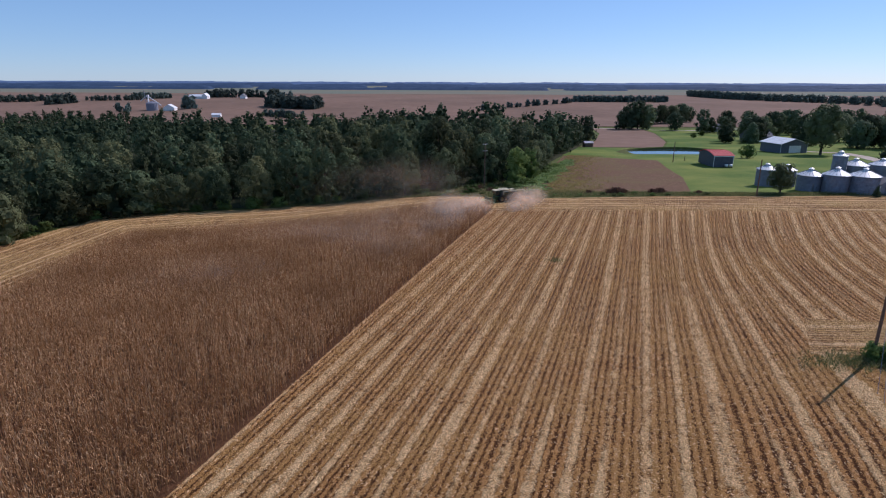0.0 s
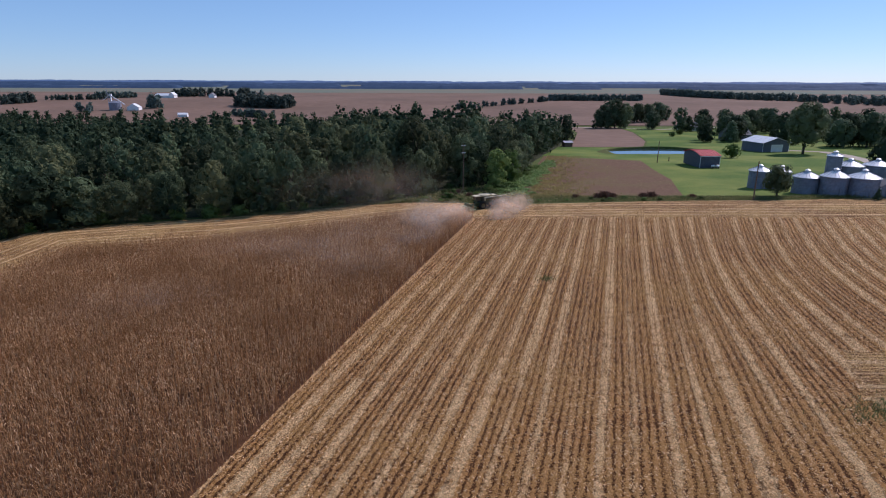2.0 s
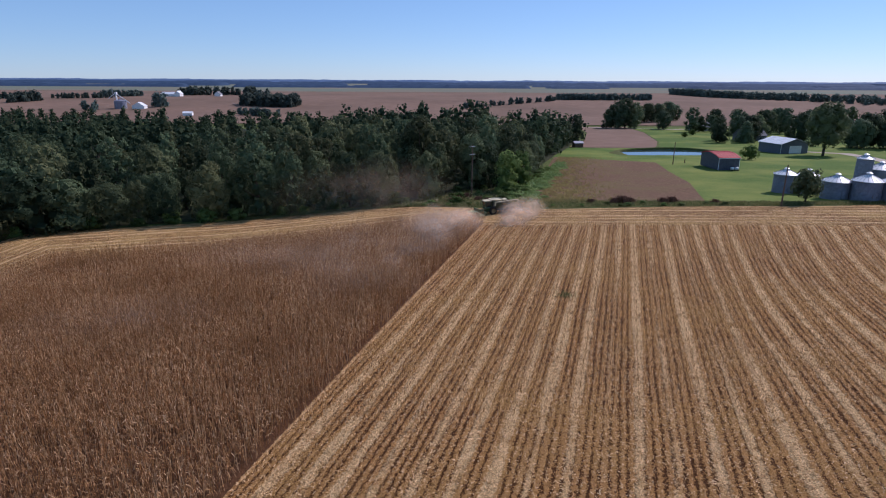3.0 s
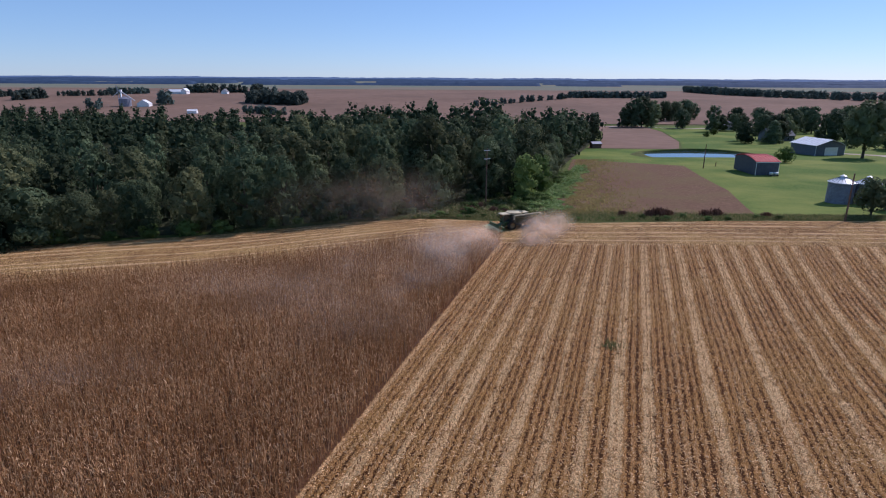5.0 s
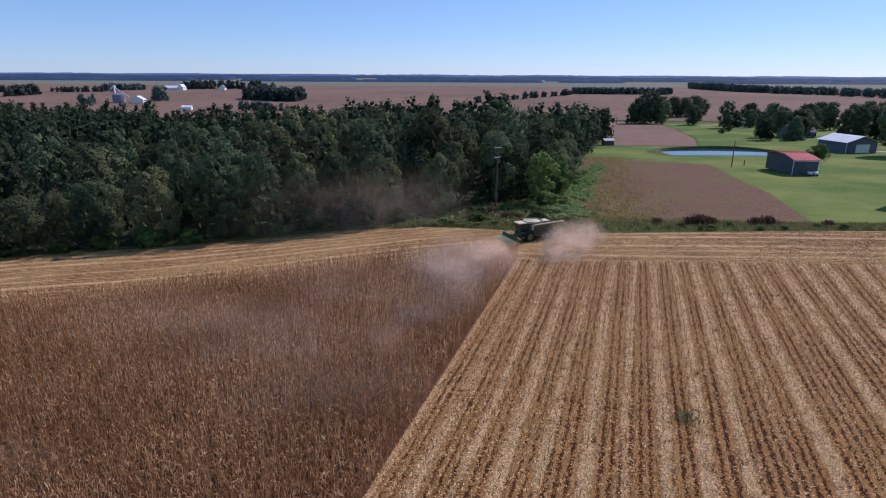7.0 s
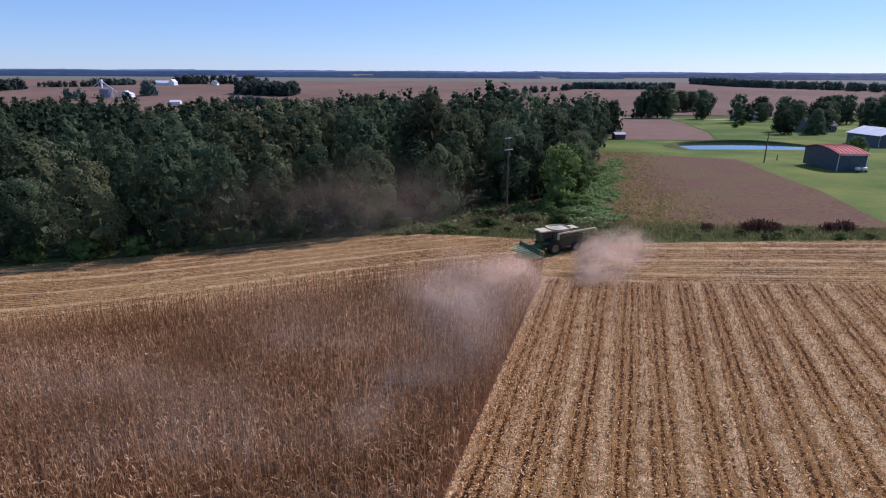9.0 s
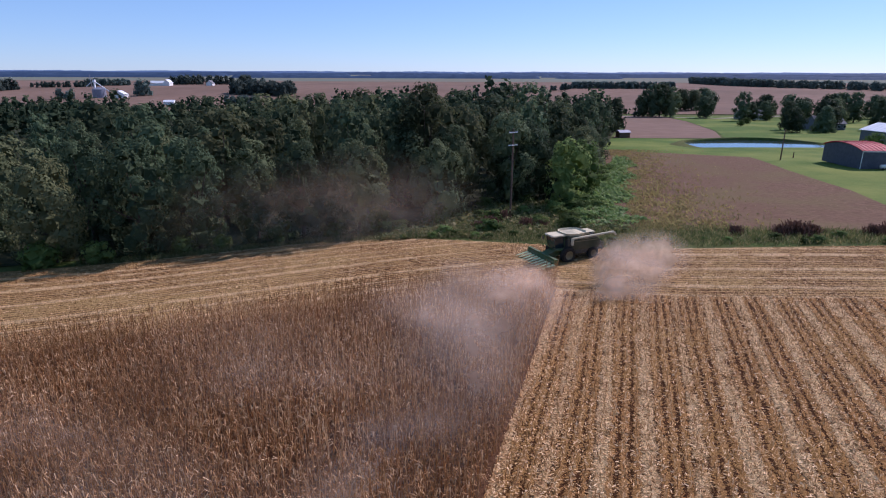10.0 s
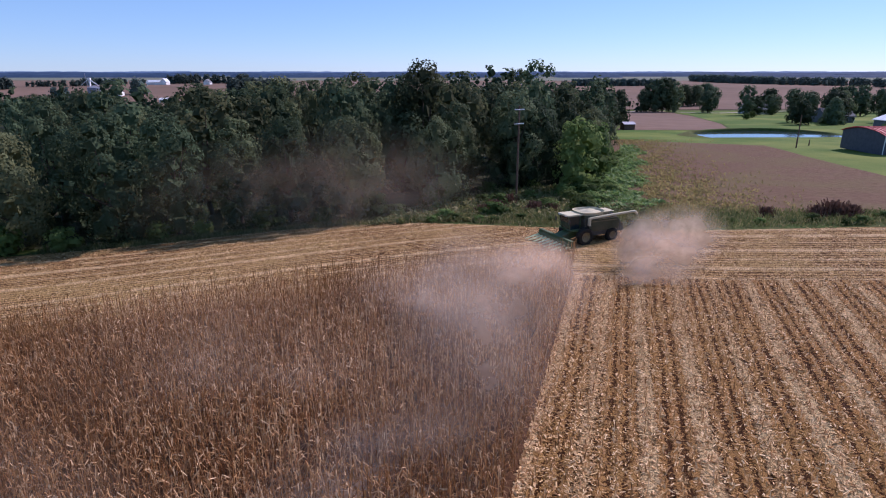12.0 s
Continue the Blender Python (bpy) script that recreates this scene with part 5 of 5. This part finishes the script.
cpart("ladder", joined(tube((-0.9, -1.5, 0.5), (-0.9, -1.45, 1.7), 0.03, n=6), tube((-0.4, -1.5, 0.5), (-0.4, -1.45, 1.7), 0.03, n=6), *[tube((-0.9, -1.5, z), (-0.4, -1.5, z), 0.025, n=6) for z in (0.6, 0.9, 1.2, 1.5)]), M_GREEN)
# engine deck and rear hood
cpart("engine_cover", prism([(3.05, 2.9), (3.05, 3.35), (4.5, 3.2), (4.9, 2.9)], -1.1, 1.1, 0.05), M_DUSTYGREEN)
cpart("radiator_screen", tube((4.0, -1.1, 2.95), (4.0, -1.3, 2.95), 0.45, n=18), M_DARK)
cpart("exhaust", tube((3.4, 0.6, 3.2), (3.4, 0.6, 3.85), 0.08, n=10), M_DARK)
cpart("straw_hood", prism([(5.2, 2.2), (6.0, 1.9), (6.1, 1.1), (5.4, 1.0)], -1.1, 1.1, 0.05), M_DUSTYGREEN)
cpart("spreader", tube((5.9, -0.5, 0.9), (5.9, -0.5, 1.05), 0.45, n=14), M_DARK)
# unloading auger folded along the side to the rear
auger = cpart("unloading_auger", joined(tube((0.6, -1.62, 3.05), (6.9, -1.75, 3.35), 0.15, n=12), tube((6.9, -1.75, 3.35), (7.3, -1.78, 2.95), 0.17, 0.14, 12), tube((0.6, -1.62, 2.2), (0.6, -1.62, 3.1), 0.2, n=12)), M_TANK, "dusty unloading auger tube", smooth=False)


def wheel(x, y, r, w):
    n = 28
    prof = [(r * 0.58, -w * 0.5), (r * 0.9, -w * 0.5), (r, -w * 0.36), (r, w * 0.36), (r * 0.9, w * 0.5), (r * 0.58, w * 0.5)]
    V, F = lathe(prof, n)
    tf = Matrix.Translation((x, y, r)) @ pose(0, 0, 0, 90)
    tyre = cpart("wheel", mesh_np("wheel", [tuple(tf @ Vector(v)) for v in V], F, M_TYRE), None, "large black lugged tyre")
    V, F = lathe([(0.05, -w * 0.15), (r * 0.35, -w * 0.2), (r * 0.60, -w * 0.42), (r * 0.60, w * 0.42), (r * 0.35, w * 0.2), (0.05, w * 0.15)], 20)
    cpart("rim", mesh_np("rim", [tuple(tf @ Vector(v)) for v in V], F, M_YELLOW), None, "dusty yellow rim", tyre)
    lugs = []
    for k in range(18):
        a = 2 * math.pi * k / 18
        b = box(-0.05, 0.05, -w * 0.45, w * 0.45, r * 0.985, r * 1.04)
        bmesh.ops.transform(b, matrix=Matrix.Translation((x, y, r)) @ pose(0, 0, 0, 0, math.degrees(a), 0), verts=b.verts)
        lugs.append(b)
    cpart("lugs", joined(*lugs), M_TYRE, "", tyre)


for s in (-1, 1):
    wheel(0.0, s * 1.65, 1.0, 0.74)
    wheel(4.0, s * 1.45, 0.78, 0.5)
cpart("axle", tube((0, -1.5, 1.0), (0, 1.5, 1.0), 0.14), M_DARK)
cpart("axle", tube((4.0, -1.4, 0.78), (4.0, 1.4, 0.78), 0.1), M_DARK)
# feeder house and eight-row maize head
cpart("feeder_house", prism([(-0.2, 1.7), (0.2, 0.9), (-2.5, 0.35), (-2.6, 1.0)], -0.7, 0.7, 0.04), M_GREEN)
head = cpart("maize_head", joined(box(-2.95, -2.55, -3.15, 3.15, 0.3, 1.15, 0.03), tube((-2.85, -3.1, 0.62), (-2.85, 3.1, 0.62), 0.24, n=10)), M_GREEN, "eight-row green maize head")
for k in range(9):
    y = -3.0 + 0.75 * k
    wide = 0.19 if 0 < k < 8 else 0.22
    sn = solid([(-2.9, y - wide, 0.45), (-2.9, y + wide, 0.45), (-2.9, y, 0.64), (-3.9, y - wide * 0.7, 0.3), (-3.9, y + wide * 0.7, 0.3), (-3.9, y, 0.43), (-4.9, y - 0.04, 0.12), (-4.9, y + 0.04, 0.12), (-4.9, y, 0.2)],
               [(0, 2, 1), (0, 1, 4, 3), (1, 2, 5, 4), (2, 0, 3, 5), (3, 4, 7, 6), (4, 5, 8, 7), (5, 3, 6, 8), (6, 7, 8)])
    cpart("snout", sn, M_SNOUT, "pale green pointed snout", head)

# ---- dust behind the machine ----
rng = np.random.default_rng(77)
wisp_v, wisp_f, wisp_uv = [], [], []


def settle(name, material, label):
    """Gather the wisps laid so far into one cloud."""
    ob = new(name, mesh_np(name, np.concatenate(wisp_v), np.concatenate(wisp_f), material, np.concatenate(wisp_uv), True))
    for w in (wisp_v, wisp_f, wisp_uv):
        w.clear()
    return tagged(ob, label, "dust", kind="stuff")


def wisp(x, y, up, half_w, half_h, turn, lean):
    """A thin bulging veil of dust that fades out towards its rim."""
    n = 6
    k0 = sum(len(v) for v in wisp_v)
    a, b = np.meshgrid(np.linspace(-1, 1, n), np.linspace(-1, 1, n), indexing="ij")
    bulge = (1 - a * a) * (1 - b * b) * min(half_w, 5) * 0.5 + rng.normal(0, 0.05, a.shape) * min(half_w, 5)
    p = np.stack([a * half_w, bulge, b * half_h], -1).reshape(-1, 3)
    t = np.array(Euler((radians(lean), 0, radians(turn))).to_matrix())
    wisp_v.append(p @ t.T + np.array([x, y, float(height(x, y)) + up]))
    k = np.arange(n * n).reshape(n, n) + k0
    wisp_f.append(np.stack([k[:-1, :-1], k[1:, :-1], k[1:, 1:], k[:-1, 1:]], -1).reshape(-1, 4))
    wisp_uv.append(np.stack([a, b], -1).reshape(-1, 2))


def puff(x, y, up, spread, size, n):
    for k in range(n):
        wisp(x + rng.normal() * spread, y + rng.normal() * spread, max(0.5, up + rng.normal() * spread * 0.3), size * rng.uniform(0.7, 1.3), size * rng.uniform(0.5, 0.8), rng.uniform(-50, 50), rng.uniform(-35, 5))


for x, y, up, w, hgt, turn in ((15.6, 127.2, 2.2, 3.8, 2.2, 8), (17.6, 126.4, 2.5, 3.4, 2.4, -12), (14.4, 125.2, 1.9, 3.8, 2.0, 20), (15.2, 123.6, 1.6, 3.8, 1.8, -5), (13.6, 121.8, 1.2, 3.4, 1.4, 10)):  # behind the machine
    wisp(x, y, up, w, hgt, turn, -15)
settle("dust_cloud", M_DUST, "pale dust billowing behind the combine")
wisp(13.0, 120.5, 0.9, 4.0, 1.6, 5, -30)  # drifting back over the cut edge and the maize
puff(1.6, 114.0, 3.2, 1.2, 4.6, 2)
puff(-0.8, 108.0, 3.8, 1.5, 5.2, 2)
puff(-4.0, 101.0, 3.6, 1.8, 5.6, 2)
puff(4.0, 119.0, 2.6, 1.0, 4.2, 2)
settle("dust_cloud", dust_material("drifting_dust", 0.85), "brown dust drifting back over the maize")
for x, y, up, w, hgt in ((-14, 93, 3, 12, 5), (-33, 79, 2.4, 12, 4), (-10, 104, 3, 10, 5), (-24, 100, 2.6, 14, 4.5), (-8, 86, 2.6, 9, 4)):
    wisp(x, y, up, w, hgt, rng.uniform(-10, 20), -15)
settle("dust_veil", M_VEIL, "thin brown dust hanging over the maize")
for x, up, w, hgt in ((-20, 4.0, 17, 7.0), (-11, 4.0, 13, 8.0), (-6, 3.4, 11, 6.0)):  # hanging before the wood
    wisp(x, float(np.interp(x, fx, fy)) - 8.0, up, w, hgt, rng.uniform(8, 14), -5)
settle("dust_veil", dust_material("faint_dust", 0.21), "thin brown dust hanging before the wood")

# the plan above is drawn in units of PLAN metres
for ob in scene.objects:
    if ob.parent is None and ob.type in ("MESH", "EMPTY"):
        ob.matrix_basis = Matrix.Scale(PLAN, 4) @ ob.matrix_basis
